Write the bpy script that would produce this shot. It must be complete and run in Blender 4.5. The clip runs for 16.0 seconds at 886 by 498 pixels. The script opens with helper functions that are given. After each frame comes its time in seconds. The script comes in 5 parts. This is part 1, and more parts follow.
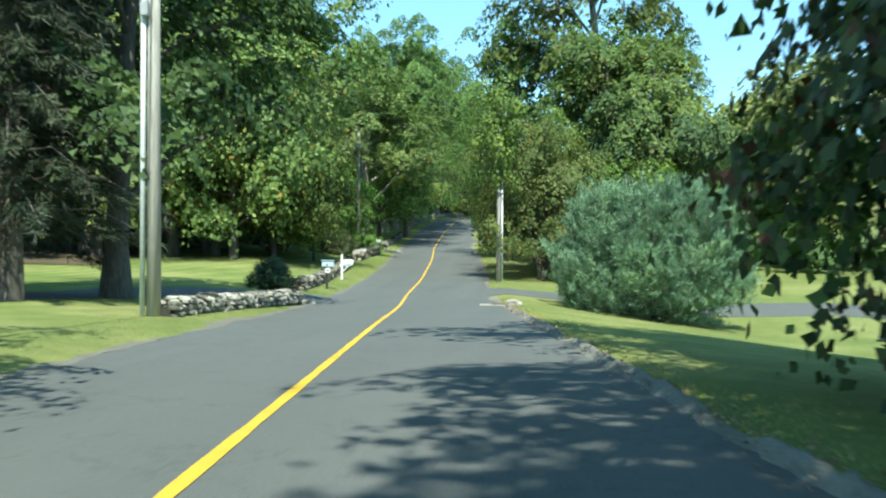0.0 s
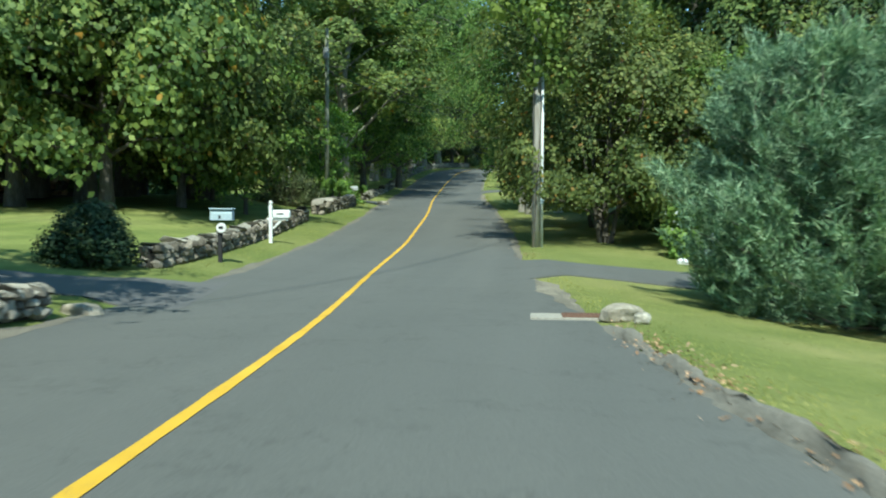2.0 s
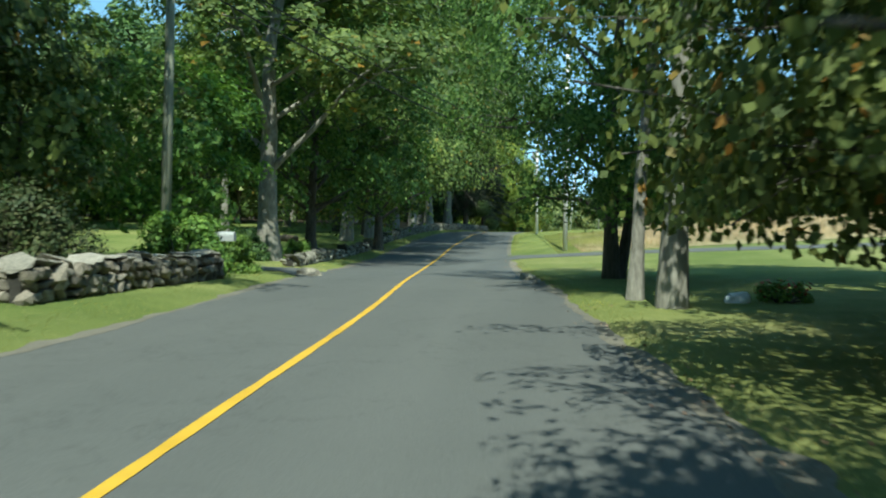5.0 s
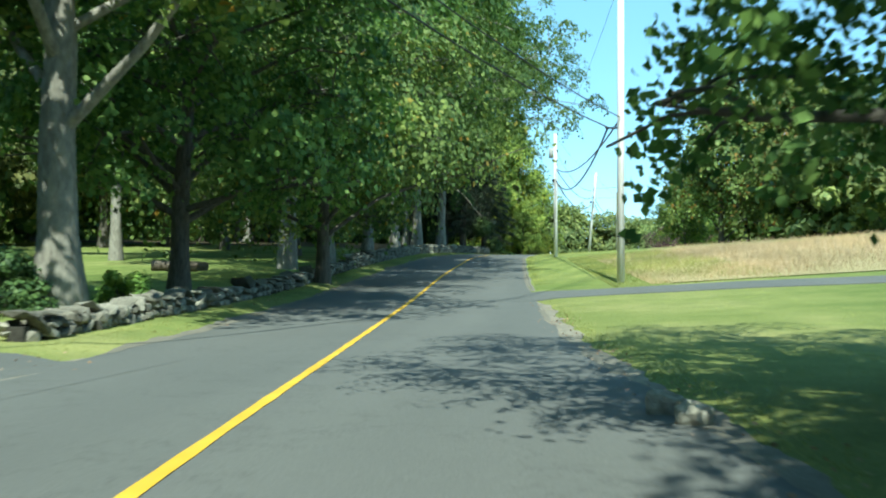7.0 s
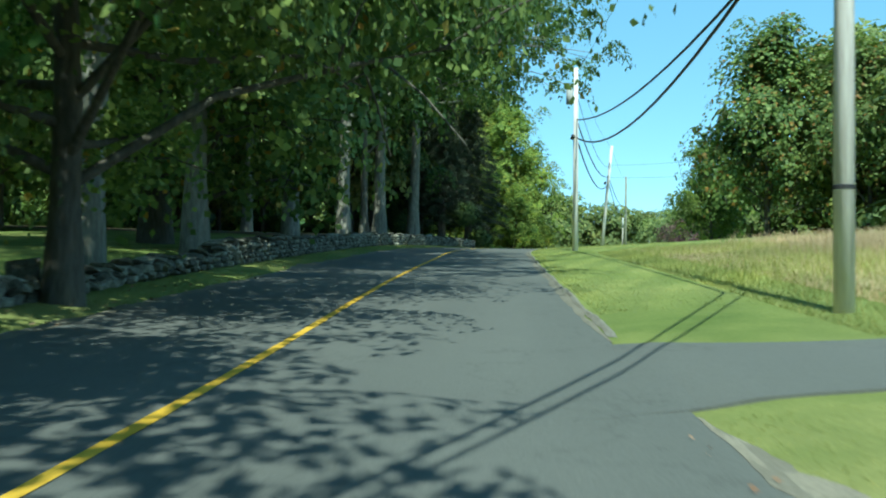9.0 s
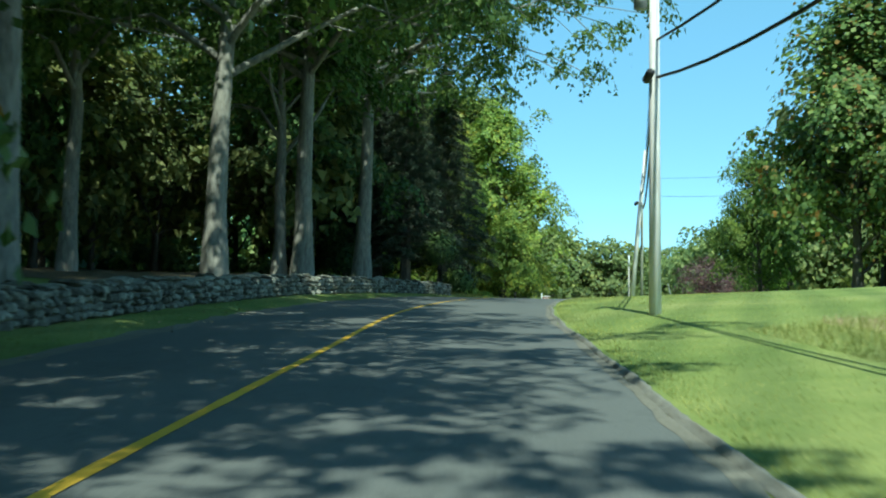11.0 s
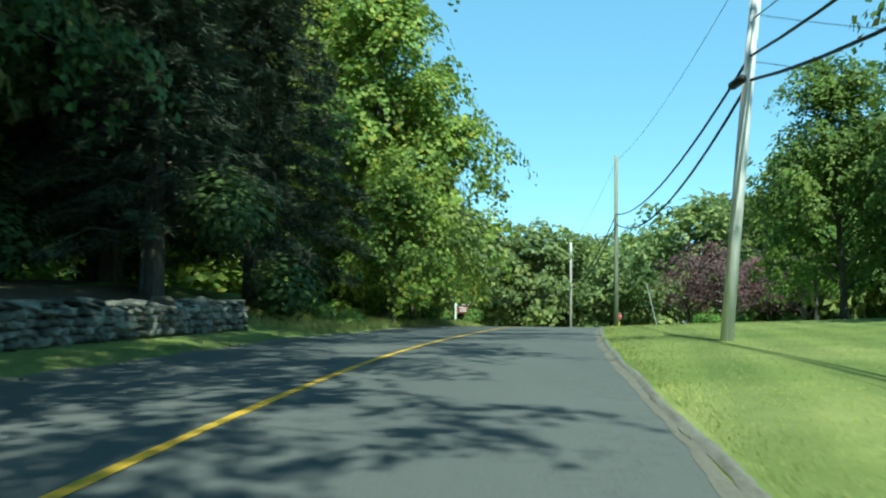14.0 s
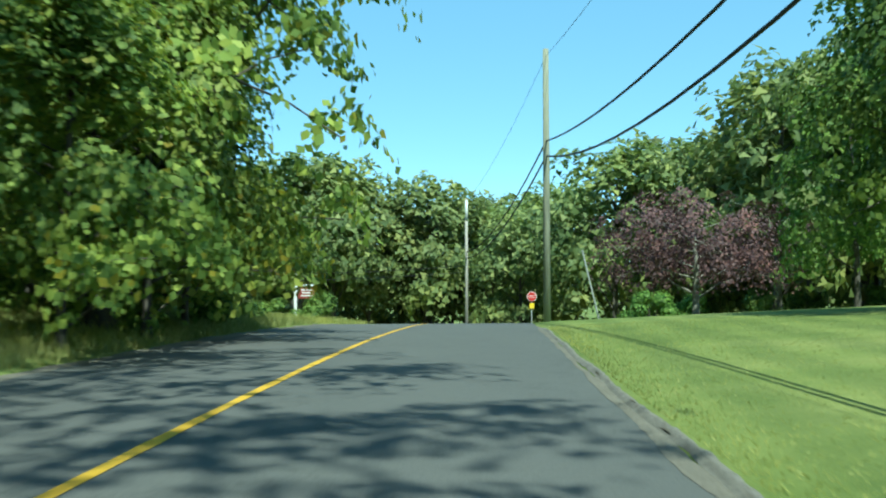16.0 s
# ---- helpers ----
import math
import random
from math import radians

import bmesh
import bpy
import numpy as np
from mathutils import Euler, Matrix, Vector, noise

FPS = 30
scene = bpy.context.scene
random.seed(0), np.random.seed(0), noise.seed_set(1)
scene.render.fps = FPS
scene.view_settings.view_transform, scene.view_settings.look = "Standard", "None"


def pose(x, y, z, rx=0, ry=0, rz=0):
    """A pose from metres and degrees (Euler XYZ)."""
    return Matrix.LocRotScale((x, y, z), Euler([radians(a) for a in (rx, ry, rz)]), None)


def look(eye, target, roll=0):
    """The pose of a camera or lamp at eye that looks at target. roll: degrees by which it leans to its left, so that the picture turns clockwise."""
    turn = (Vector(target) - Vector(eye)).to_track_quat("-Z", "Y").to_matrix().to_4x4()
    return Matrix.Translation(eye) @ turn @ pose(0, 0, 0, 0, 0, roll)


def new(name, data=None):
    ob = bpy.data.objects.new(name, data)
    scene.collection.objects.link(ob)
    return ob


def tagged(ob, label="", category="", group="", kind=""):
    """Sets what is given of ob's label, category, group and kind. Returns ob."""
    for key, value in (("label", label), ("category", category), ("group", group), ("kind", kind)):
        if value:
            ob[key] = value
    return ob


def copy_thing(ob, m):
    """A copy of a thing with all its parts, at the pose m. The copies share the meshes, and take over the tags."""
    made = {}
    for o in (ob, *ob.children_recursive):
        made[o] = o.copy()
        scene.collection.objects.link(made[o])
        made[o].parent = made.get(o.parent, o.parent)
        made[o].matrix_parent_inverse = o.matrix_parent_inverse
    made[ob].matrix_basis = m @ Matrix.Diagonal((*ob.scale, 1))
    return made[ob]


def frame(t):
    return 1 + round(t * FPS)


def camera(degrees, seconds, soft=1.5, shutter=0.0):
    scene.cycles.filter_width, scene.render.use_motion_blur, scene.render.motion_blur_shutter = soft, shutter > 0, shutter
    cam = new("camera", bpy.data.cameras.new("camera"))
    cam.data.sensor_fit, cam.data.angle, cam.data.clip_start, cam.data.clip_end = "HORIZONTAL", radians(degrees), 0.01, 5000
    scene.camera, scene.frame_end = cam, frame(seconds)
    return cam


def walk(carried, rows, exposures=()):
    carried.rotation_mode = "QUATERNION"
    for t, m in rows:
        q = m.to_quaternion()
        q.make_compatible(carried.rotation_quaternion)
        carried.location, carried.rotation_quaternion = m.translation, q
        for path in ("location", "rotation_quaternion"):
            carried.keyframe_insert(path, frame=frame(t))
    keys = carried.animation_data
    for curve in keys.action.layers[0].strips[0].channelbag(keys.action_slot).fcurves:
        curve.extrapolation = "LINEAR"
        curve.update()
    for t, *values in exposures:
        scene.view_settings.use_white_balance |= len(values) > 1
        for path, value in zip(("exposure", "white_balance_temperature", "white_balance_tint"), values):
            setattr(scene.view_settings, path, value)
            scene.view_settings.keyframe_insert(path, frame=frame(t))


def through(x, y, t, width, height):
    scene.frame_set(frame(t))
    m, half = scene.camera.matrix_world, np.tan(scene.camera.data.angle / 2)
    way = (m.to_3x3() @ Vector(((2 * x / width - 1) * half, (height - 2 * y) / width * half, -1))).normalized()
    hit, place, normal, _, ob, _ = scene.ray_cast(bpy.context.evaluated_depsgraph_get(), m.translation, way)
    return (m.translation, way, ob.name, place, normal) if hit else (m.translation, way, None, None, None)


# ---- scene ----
cam = camera(48.0, 16.0, soft=2.0, shutter=0.3)
PATH = [
    (0, (4.829, 1.193, -2.101), (4.674, 3.186, -2.128), 0.3),
    (0.5, (4.517, 6.126, -2.278), (4.363, 8.118, -2.359), 0.2),
    (1, (4.179, 11.083, -2.461), (4.026, 13.074, -2.578), 0.2),
    (1.5, (3.817, 16.07, -2.646), (3.663, 18.059, -2.775), 0.2),
    (2, (3.438, 21.091, -2.829), (3.276, 23.081, -2.939), 0.3),
    (2.5, (3.059, 26.146, -3.001), (2.895, 28.136, -3.115), 0.4),
    (3, (2.704, 31.22, -3.151), (2.533, 33.21, -3.259), -0.1),
    (3.5, (2.392, 36.283, -3.257), (2.213, 38.273, -3.348), -0.5),
    (4, (2.129, 41.294, -3.296), (1.941, 43.283, -3.384), -0.4),
    (4.5, (1.889, 46.228, -3.252), (1.697, 48.219, -3.273), 0.9),
    (4.7, (1.79, 48.181, -3.212), (1.595, 50.172, -3.205), 1.0),
    (6.8, (0.42, 68.484, -2.568), (0.221, 70.472, -2.484), 0.6),
    (7, (0.278, 70.441, -2.529), (0.084, 72.43, -2.445), 0.4),
    (7.5, (-0.06, 75.375, -2.446), (-0.248, 77.366, -2.395), 0.1),
    (8, (-0.371, 80.367, -2.355), (-0.552, 82.358, -2.307), -0.9),
    (8.5, (-0.655, 85.426, -2.216), (-0.827, 87.418, -2.153), 0.5),
    (9, (-0.912, 90.582, -2.011), (-1.072, 92.574, -1.933), 0.9),
    (9.2, (-1.007, 92.679, -1.91), (-1.167, 94.67, -1.822), 0.9),
    (11.3, (-1.79, 115.69, -0.502), (-1.901, 117.68, -0.337), 0.8),
    (11.5, (-1.838, 117.909, -0.361), (-1.945, 119.899, -0.191), 0.5),
    (12, (-1.917, 123.427, -0.014), (-2.01, 125.416, 0.172), 0.8),
    (12.5, (-1.912, 128.896, 0.328), (-1.986, 130.885, 0.527), 0.5),
    (13, (-1.795, 134.311, 0.659), (-1.829, 136.299, 0.87), 1.0),
    (13.5, (-1.548, 139.654, 0.964), (-1.53, 141.645, 1.152), 0.9),
    (14, (-1.17, 144.901, 1.231), (-1.095, 146.895, 1.377), 0.6),
    (14.5, (-0.669, 150.028, 1.454), (-0.534, 152.02, 1.583), 0.3),
    (15, (-0.058, 155.014, 1.633), (0.137, 157.001, 1.752), -0.2),
    (15.5, (0.653, 159.846, 1.77), (0.908, 161.827, 1.874), 0.1),
    (16, (1.461, 164.521, 1.868), (1.764, 166.496, 1.959), -0.1),
]
walk(cam, [(t, look(eye, target, roll)) for t, eye, target, roll in PATH], [(0, 0.95, 6200, -8), (0.9, 0.8, 6200, -10), (1.5, 0.55, 6200, -10), (5.5, 0.5, 6200, -11), (6.9, 0.9, 6100, -13), (7.5, 0.55, 6000, -17), (9, 0.5, 5850, -20), (16, 0.5, 5850, -20)])

# ---- sky, sun and exposure ----
SUN_ELEV = radians(54)
world = bpy.data.worlds.new("sky")
scene.world = world
world.use_nodes = True
wn = world.node_tree.nodes
sky = wn.new("ShaderNodeTexSky")
sky.sky_type, sky.sun_disc = "NISHITA", False
sky.sun_elevation, sky.sun_rotation = SUN_ELEV, math.pi
sky.air_density, sky.dust_density, sky.ozone_density = 0.55, 0.0, 1.0
even = wn.new("ShaderNodeMix")
even.data_type = "RGBA"
even.inputs[0].default_value = 0.5
even.inputs[7].default_value = (1.0, 2.2, 3.1, 1)
world.node_tree.links.new(sky.outputs[0], even.inputs[6])
world.node_tree.links.new(even.outputs[2], wn["Background"].inputs[0])
wn["Background"].inputs[1].default_value = 0.21
sun = new("sun", bpy.data.lights.new("sun", "SUN"))
sun.data.energy, sun.data.angle, sun.data.color = 4.8, radians(0.53), (1.0, 0.95, 0.86)
sun.matrix_world = look((0, 0, 0), (-0.045, math.cos(SUN_ELEV), -math.sin(SUN_ELEV)))


# ---- materials ----
def mat(name, base, rough=0.8, metal=0.0, spec=0.3):
    m = bpy.data.materials.new(name)
    m.use_nodes = True
    b = m.node_tree.nodes["Principled BSDF"]
    b.inputs["Base Color"].default_value = (*base, 1)
    b.inputs["Roughness"].default_value = rough
    b.inputs["Metallic"].default_value = metal
    b.inputs["Specular IOR Level"].default_value = spec
    return m, m.node_tree.nodes, m.node_tree.links, b


def ramp(nodes, links, fac, stops):
    r = nodes.new("ShaderNodeValToRGB")
    while len(r.color_ramp.elements) < len(stops):
        r.color_ramp.elements.new(0.5)
    for e, (p, c) in zip(r.color_ramp.elements, stops):
        e.position, e.color = p, (*c, 1)
    links.new(fac, r.inputs[0])
    return r.outputs[0]


def noise_tex(nodes, links, scale, detail=4.0, rough=0.6, coord="Object", stretch=None):
    c = nodes.new("ShaderNodeTexCoord")
    n = nodes.new("ShaderNodeTexNoise")
    n.inputs["Scale"].default_value, n.inputs["Detail"].default_value, n.inputs["Roughness"].default_value = scale, detail, rough
    out = c.outputs[coord]
    if stretch:
        mp = nodes.new("ShaderNodeMapping")
        mp.inputs["Scale"].default_value = stretch
        links.new(out, mp.inputs[0])
        out = mp.outputs[0]
    links.new(out, n.inputs["Vector"])
    return n.outputs["Fac"]


def blend(nodes, links, fac, a, b, mode="MIX"):
    mx = nodes.new("ShaderNodeMix")
    mx.data_type, mx.blend_type = "RGBA", mode
    for socket, v in ((mx.inputs[0], fac), (mx.inputs[6], a), (mx.inputs[7], b)):
        if isinstance(v, (int, float)):
            socket.default_value = v
        elif isinstance(v, tuple):
            socket.default_value = (*v, 1)
        else:
            links.new(v, socket)
    return mx.outputs[2]


def bump(nodes, links, b, height, strength=0.4, dist=0.02):
    bp = nodes.new("ShaderNodeBump")
    bp.inputs["Strength"].default_value, bp.inputs["Distance"].default_value = strength, dist
    links.new(height, bp.inputs["Height"])
    links.new(bp.outputs[0], b.inputs["Normal"])


def rough_mat(name, dark, light, scale, rough=0.85, fine=40, strength=0.4, dist=0.02, stretch=None, spec=0.25, vary=0.0):
    """Two scales of noise in the colour, the fine one in the relief too."""
    m, n, l, b = mat(name, light, rough, 0, spec)
    big = noise_tex(n, l, scale, 5, 0.65, stretch=stretch)
    small = noise_tex(n, l, fine, 3, 0.6, stretch=stretch)
    c = ramp(n, l, big, [(0.3, dark), (0.7, light)])
    c = blend(n, l, 0.55, c, ramp(n, l, small, [(0.25, tuple(0.55 * v for v in dark)), (0.75, tuple(min(1, 1.25 * v) for v in light))]))
    if vary:
        oi = n.new("ShaderNodeObjectInfo")
        hv = n.new("ShaderNodeHueSaturation")
        mr = n.new("ShaderNodeMapRange")
        mr.inputs["To Min"].default_value, mr.inputs["To Max"].default_value = 1 - vary, 1 + vary
        gm = n.new("ShaderNodeNewGeometry")
        ad = n.new("ShaderNodeMath")
        ad.operation = "ADD"
        l.new(oi.outputs["Random"], ad.inputs[0])
        l.new(gm.outputs["Random Per Island"], ad.inputs[1])
        fr = n.new("ShaderNodeMath")
        fr.operation = "FRACT"
        l.new(ad.outputs[0], fr.inputs[0])
        l.new(fr.outputs[0], mr.inputs[0])
        l.new(mr.outputs[0], hv.inputs["Value"])
        l.new(c, hv.inputs["Color"])
        c = hv.outputs[0]
    l.new(c, b.inputs["Base Color"])
    bump(n, l, b, small, strength, dist)
    return m


def leaf_mat(name, dark, mid, light, odd=None, odd_at=0.93, through=0.42, patch=0.35, rough=0.55):
    m, n, l, b = mat(name, mid, rough, 0, 0.25)
    dark, mid, light = ((1.47 * k[0], 1.27 * k[1], 1.46 * k[2]) for k in (dark, mid, light))
    g = n.new("ShaderNodeNewGeometry")
    stops = [(0.0, dark), (0.5, mid), (0.86, light)]
    if odd:
        stops += [(odd_at, light), (min(odd_at + 0.03, 1), odd)]
    c = ramp(n, l, g.outputs["Random Per Island"], stops)
    lump = noise_tex(n, l, patch, 2, 0.5, "Object")
    c = blend(n, l, 0.8, c, ramp(n, l, lump, [(0.3, (0.5, 0.55, 0.5)), (0.5, (0.9, 0.9, 0.85)), (0.72, (1.35, 1.25, 0.95))]), "MULTIPLY")
    oi = n.new("ShaderNodeObjectInfo")
    hv = n.new("ShaderNodeHueSaturation")
    for key, lo, hi in (("Hue", 0.485, 0.512), ("Value", 0.8, 1.15)):
        mr = n.new("ShaderNodeMapRange")
        mr.inputs["To Min"].default_value, mr.inputs["To Max"].default_value = lo, hi
        l.new(oi.outputs["Random"], mr.inputs[0])
        l.new(mr.outputs[0], hv.inputs[key])
    l.new(c, hv.inputs["Color"])
    c = hv.outputs[0]
    l.new(c, b.inputs["Base Color"])
    tr = n.new("ShaderNodeBsdfTranslucent")
    l.new(blend(n, l, 0.6, c, (1.0, 1.0, 0.35), "MULTIPLY"), tr.inputs[0])
    mx = n.new("ShaderNodeMixShader")
    mx.inputs[0].default_value = through
    l.new(b.outputs[0], mx.inputs[1])
    l.new(tr.outputs[0], mx.inputs[2])
    l.new(mx.outputs[0], n["Material Output"].inputs[0])
    return m


def asphalt_material():
    """Worn asphalt: stone grain, faint wheel lanes along the road, patches and a few tarred cracks."""
    m, n, l, b = mat("asphalt", (0.12, 0.12, 0.12), 0.9, 0, 0.2)
    big = noise_tex(n, l, 0.25, 5, 0.6)
    lanes = noise_tex(n, l, 1.0, 3, 0.5, stretch=(0.9, 0.03, 1))
    fine = noise_tex(n, l, 60, 4, 0.75)
    c = ramp(n, l, big, [(0.3, (0.090, 0.094, 0.092)), (0.7, (0.128, 0.131, 0.127))])
    c = blend(n, l, 0.5, c, ramp(n, l, lanes, [(0.3, (0.082, 0.086, 0.085)), (0.7, (0.142, 0.144, 0.138))]))
    c = blend(n, l, 0.45, c, ramp(n, l, fine, [(0.3, (0.05, 0.052, 0.052)), (0.7, (0.19, 0.19, 0.182))]))
    cr = noise_tex(n, l, 0.45, 6, 0.62)
    crack = ramp(n, l, cr, [(0.494, (1, 1, 1)), (0.499, (0.62, 0.62, 0.62)), (0.501, (0.62, 0.62, 0.62)), (0.506, (1, 1, 1))])
    c = blend(n, l, 0.55, c, crack, "MULTIPLY")
    l.new(c, b.inputs["Base Color"])
    bump(n, l, b, fine, 0.4, 0.006)
    return m


M_ASPHALT = asphalt_material()
M_DRIVE = rough_mat("driveway_asphalt", (0.10, 0.10, 0.105), (0.14, 0.14, 0.142), 0.5, 0.92, 60, 0.35, 0.006)
def line_paint():
    """Road paint worn thin, the asphalt's grain showing through in places."""
    m, n, l, b = mat("yellow_paint", (0.6, 0.37, 0.04), 0.75, 0, 0.25)
    tone = ramp(n, l, noise_tex(n, l, 1.1, 4, 0.6), [(0.3, (0.52, 0.31, 0.03)), (0.7, (0.68, 0.42, 0.05))])
    worn = ramp(n, l, noise_tex(n, l, 26, 5, 0.75), [(0.56, (0, 0, 0)), (0.68, (0.75, 0.75, 0.75))])
    patch = ramp(n, l, noise_tex(n, l, 0.5, 3, 0.6), [(0.35, (0.25, 0.25, 0.25)), (0.65, (1, 1, 1))])
    l.new(blend(n, l, blend(n, l, 1.0, worn, patch, "MULTIPLY"), tone, (0.15, 0.14, 0.12)), b.inputs["Base Color"])
    return m


M_YELLOW = line_paint()
M_DIRT = rough_mat("edge_sand", (0.10, 0.092, 0.075), (0.22, 0.20, 0.165), 1.1, 0.95, 35, 0.5, 0.01)
M_SAND = rough_mat("shoulder_sand", (0.13, 0.115, 0.092), (0.30, 0.27, 0.22), 2.6, 0.95, 35, 0.5, 0.01)
M_BARK = rough_mat("bark", (0.055, 0.048, 0.04), (0.16, 0.145, 0.125), 1.2, 0.95, 14, 0.9, 0.03, (1, 1, 0.25))
M_BARK_L = rough_mat("grey_bark", (0.13, 0.12, 0.10), (0.34, 0.32, 0.28), 1.0, 0.95, 10, 0.8, 0.03, (1, 1, 0.3))
M_POLE = rough_mat("weathered_pole", (0.29, 0.265, 0.23), (0.52, 0.48, 0.43), 1.5, 0.9, 22, 0.3, 0.006, (1, 1, 0.06))
M_POLE_L = rough_mat("pale_pole", (0.68, 0.59, 0.58), (0.92, 0.85, 0.85), 2.5, 0.95, 26, 0.25, 0.006, (1, 1, 0.06))
M_POLE_G = rough_mat("green_pole", (0.20, 0.21, 0.16), (0.34, 0.35, 0.27), 1.5, 0.9, 22, 0.3, 0.006, (1, 1, 0.06))
M_STONE = rough_mat("field_stone", (0.10, 0.095, 0.085), (0.46, 0.43, 0.37), 2.2, 0.95, 16, 0.7, 0.02, vary=0.6)
M_STONE_B = rough_mat("brown_stone", (0.07, 0.06, 0.05), (0.30, 0.265, 0.215), 2.2, 0.95, 16, 0.7, 0.02, vary=0.5)
M_STONE_D = rough_mat("mossy_stone", (0.045, 0.045, 0.035), (0.32, 0.30, 0.25), 1.9, 0.95, 16, 0.7, 0.02, vary=0.6)
M_ROCK = rough_mat("boulder", (0.22, 0.195, 0.155), (0.38, 0.345, 0.285), 1.6, 0.95, 14, 0.7, 0.02)
# near-black filler: the shade in the walls' gaps, put into colour
M_CORE = rough_mat("gap_shade_core", (0.03, 0.028, 0.024), (0.06, 0.056, 0.05), 2.0, 1.0, 20)
M_WHITE = rough_mat("white_paint", (0.70, 0.71, 0.72), (0.82, 0.83, 0.84), 0.8, 0.45, 30, 0.1, 0.003)
M_CONDUIT = rough_mat("white_conduit", (0.62, 0.64, 0.66), (0.78, 0.80, 0.82), 0.8, 0.4, 30, 0.1, 0.003)
M_BLUEGREY = rough_mat("pale_blue_metal", (0.36, 0.46, 0.53), (0.48, 0.58, 0.64), 2.0, 0.5, 30, 0.1, 0.003)
M_GREYMETAL = rough_mat("grey_metal", (0.30, 0.31, 0.32), (0.45, 0.46, 0.47), 2.0, 0.5, 30, 0.1, 0.003)
M_DARK = rough_mat("dark_metal", (0.02, 0.02, 0.022), (0.045, 0.045, 0.05), 2.0, 0.6, 30, 0.1, 0.003)
M_CABLE, *_ = mat("cable", (0.015, 0.015, 0.017), 0.6)
M_RUST = rough_mat("rusty_iron", (0.10, 0.055, 0.04), (0.20, 0.12, 0.09), 3.0, 0.85, 40)
M_CONCRETE = rough_mat("concrete", (0.26, 0.245, 0.21), (0.40, 0.38, 0.34), 1.5, 0.95, 40)
M_RED = rough_mat("red_paint", (0.42, 0.03, 0.03), (0.52, 0.05, 0.045), 2.0, 0.5, 30, 0.1, 0.003)
M_MAROON = rough_mat("maroon_paint", (0.22, 0.05, 0.045), (0.30, 0.075, 0.065), 2.0, 0.5, 30, 0.1, 0.003)
M_SIGN_Y = rough_mat("yellow_sheet", (0.75, 0.52, 0.03), (0.85, 0.6, 0.05), 2.0, 0.5, 30, 0.1, 0.003)
M_CUT = rough_mat("cut_wood", (0.30, 0.19, 0.10), (0.55, 0.40, 0.24), 3.0, 0.9, 30)
M_LOG = rough_mat("log_bark", (0.07, 0.055, 0.045), (0.18, 0.15, 0.12), 3.0, 0.95, 20)

L_MAPLE = leaf_mat("maple_leaf", (0.058, 0.108, 0.036), (0.116, 0.192, 0.055), (0.20, 0.288, 0.085), (0.416, 0.24, 0.048), 0.965)
L_OAK = leaf_mat("oak_leaf", (0.048, 0.104, 0.032), (0.096, 0.184, 0.048), (0.16, 0.264, 0.072))
L_ASH = leaf_mat("ash_leaf", (0.10, 0.18, 0.045), (0.19, 0.30, 0.065), (0.31, 0.42, 0.09), (0.42, 0.38, 0.06), 0.93)
# leaf green darkened and less translucent, with shade put into the colour
L_DARK = leaf_mat("shaded_leaf", (0.03, 0.0675, 0.027), (0.06, 0.12, 0.039), (0.0975, 0.173, 0.0525), through=0.25)
L_BUSH = leaf_mat("bush_leaf", (0.064, 0.128, 0.032), (0.12, 0.224, 0.048), (0.208, 0.336, 0.072))
L_VINE = leaf_mat("vine_leaf", (0.062, 0.125, 0.03), (0.12, 0.205, 0.045), (0.19, 0.29, 0.066))
L_PURPLE = leaf_mat("plum_leaf", (0.06, 0.04, 0.04), (0.11, 0.072, 0.07), (0.18, 0.115, 0.10), through=0.2)
L_PINE = leaf_mat("pine_needle", (0.04, 0.095, 0.048), (0.10, 0.195, 0.105), (0.215, 0.335, 0.20), through=0.15, patch=0.8)
L_SPRUCE = leaf_mat("spruce_needle", (0.02, 0.038, 0.023), (0.04, 0.064, 0.037), (0.068, 0.092, 0.054), (0.10, 0.066, 0.042), 0.92, through=0.1)
L_BLUE = leaf_mat("blue_spruce_needle", (0.07, 0.12, 0.12), (0.13, 0.19, 0.19), (0.19, 0.26, 0.26), through=0.1)
L_FAR = leaf_mat("far_leaf", (0.085, 0.135, 0.05), (0.155, 0.225, 0.078), (0.25, 0.315, 0.11), patch=0.2)
L_HAY = leaf_mat("dry_grass", (0.26, 0.24, 0.12), (0.40, 0.35, 0.20), (0.52, 0.46, 0.30), through=0.2, patch=0.15)
L_GRASS = leaf_mat("grass_blade", (0.15, 0.19, 0.05), (0.21, 0.26, 0.075), (0.30, 0.33, 0.12), through=0.3, patch=0.3)
L_LITTER = leaf_mat("fallen_leaf", (0.13, 0.09, 0.05), (0.24, 0.18, 0.10), (0.38, 0.31, 0.19), through=0.1, patch=0.8)
L_TURN = leaf_mat("turning_maple_leaf", (0.06, 0.12, 0.035), (0.12, 0.20, 0.055), (0.20, 0.29, 0.08), (0.34, 0.20, 0.06), 0.90)
L_COPPER = leaf_mat("copper_leaf", (0.03, 0.05, 0.025), (0.06, 0.09, 0.04), (0.10, 0.13, 0.05), (0.12, 0.055, 0.04), 0.74, through=0.3)
L_YEW = leaf_mat("yew_leaf", (0.018, 0.042, 0.02), (0.036, 0.078, 0.033), (0.065, 0.12, 0.05), through=0.2)
L_HEDGE = leaf_mat("hedge_leaf", (0.03, 0.06, 0.024), (0.055, 0.095, 0.035), (0.10, 0.125, 0.055), through=0.25)


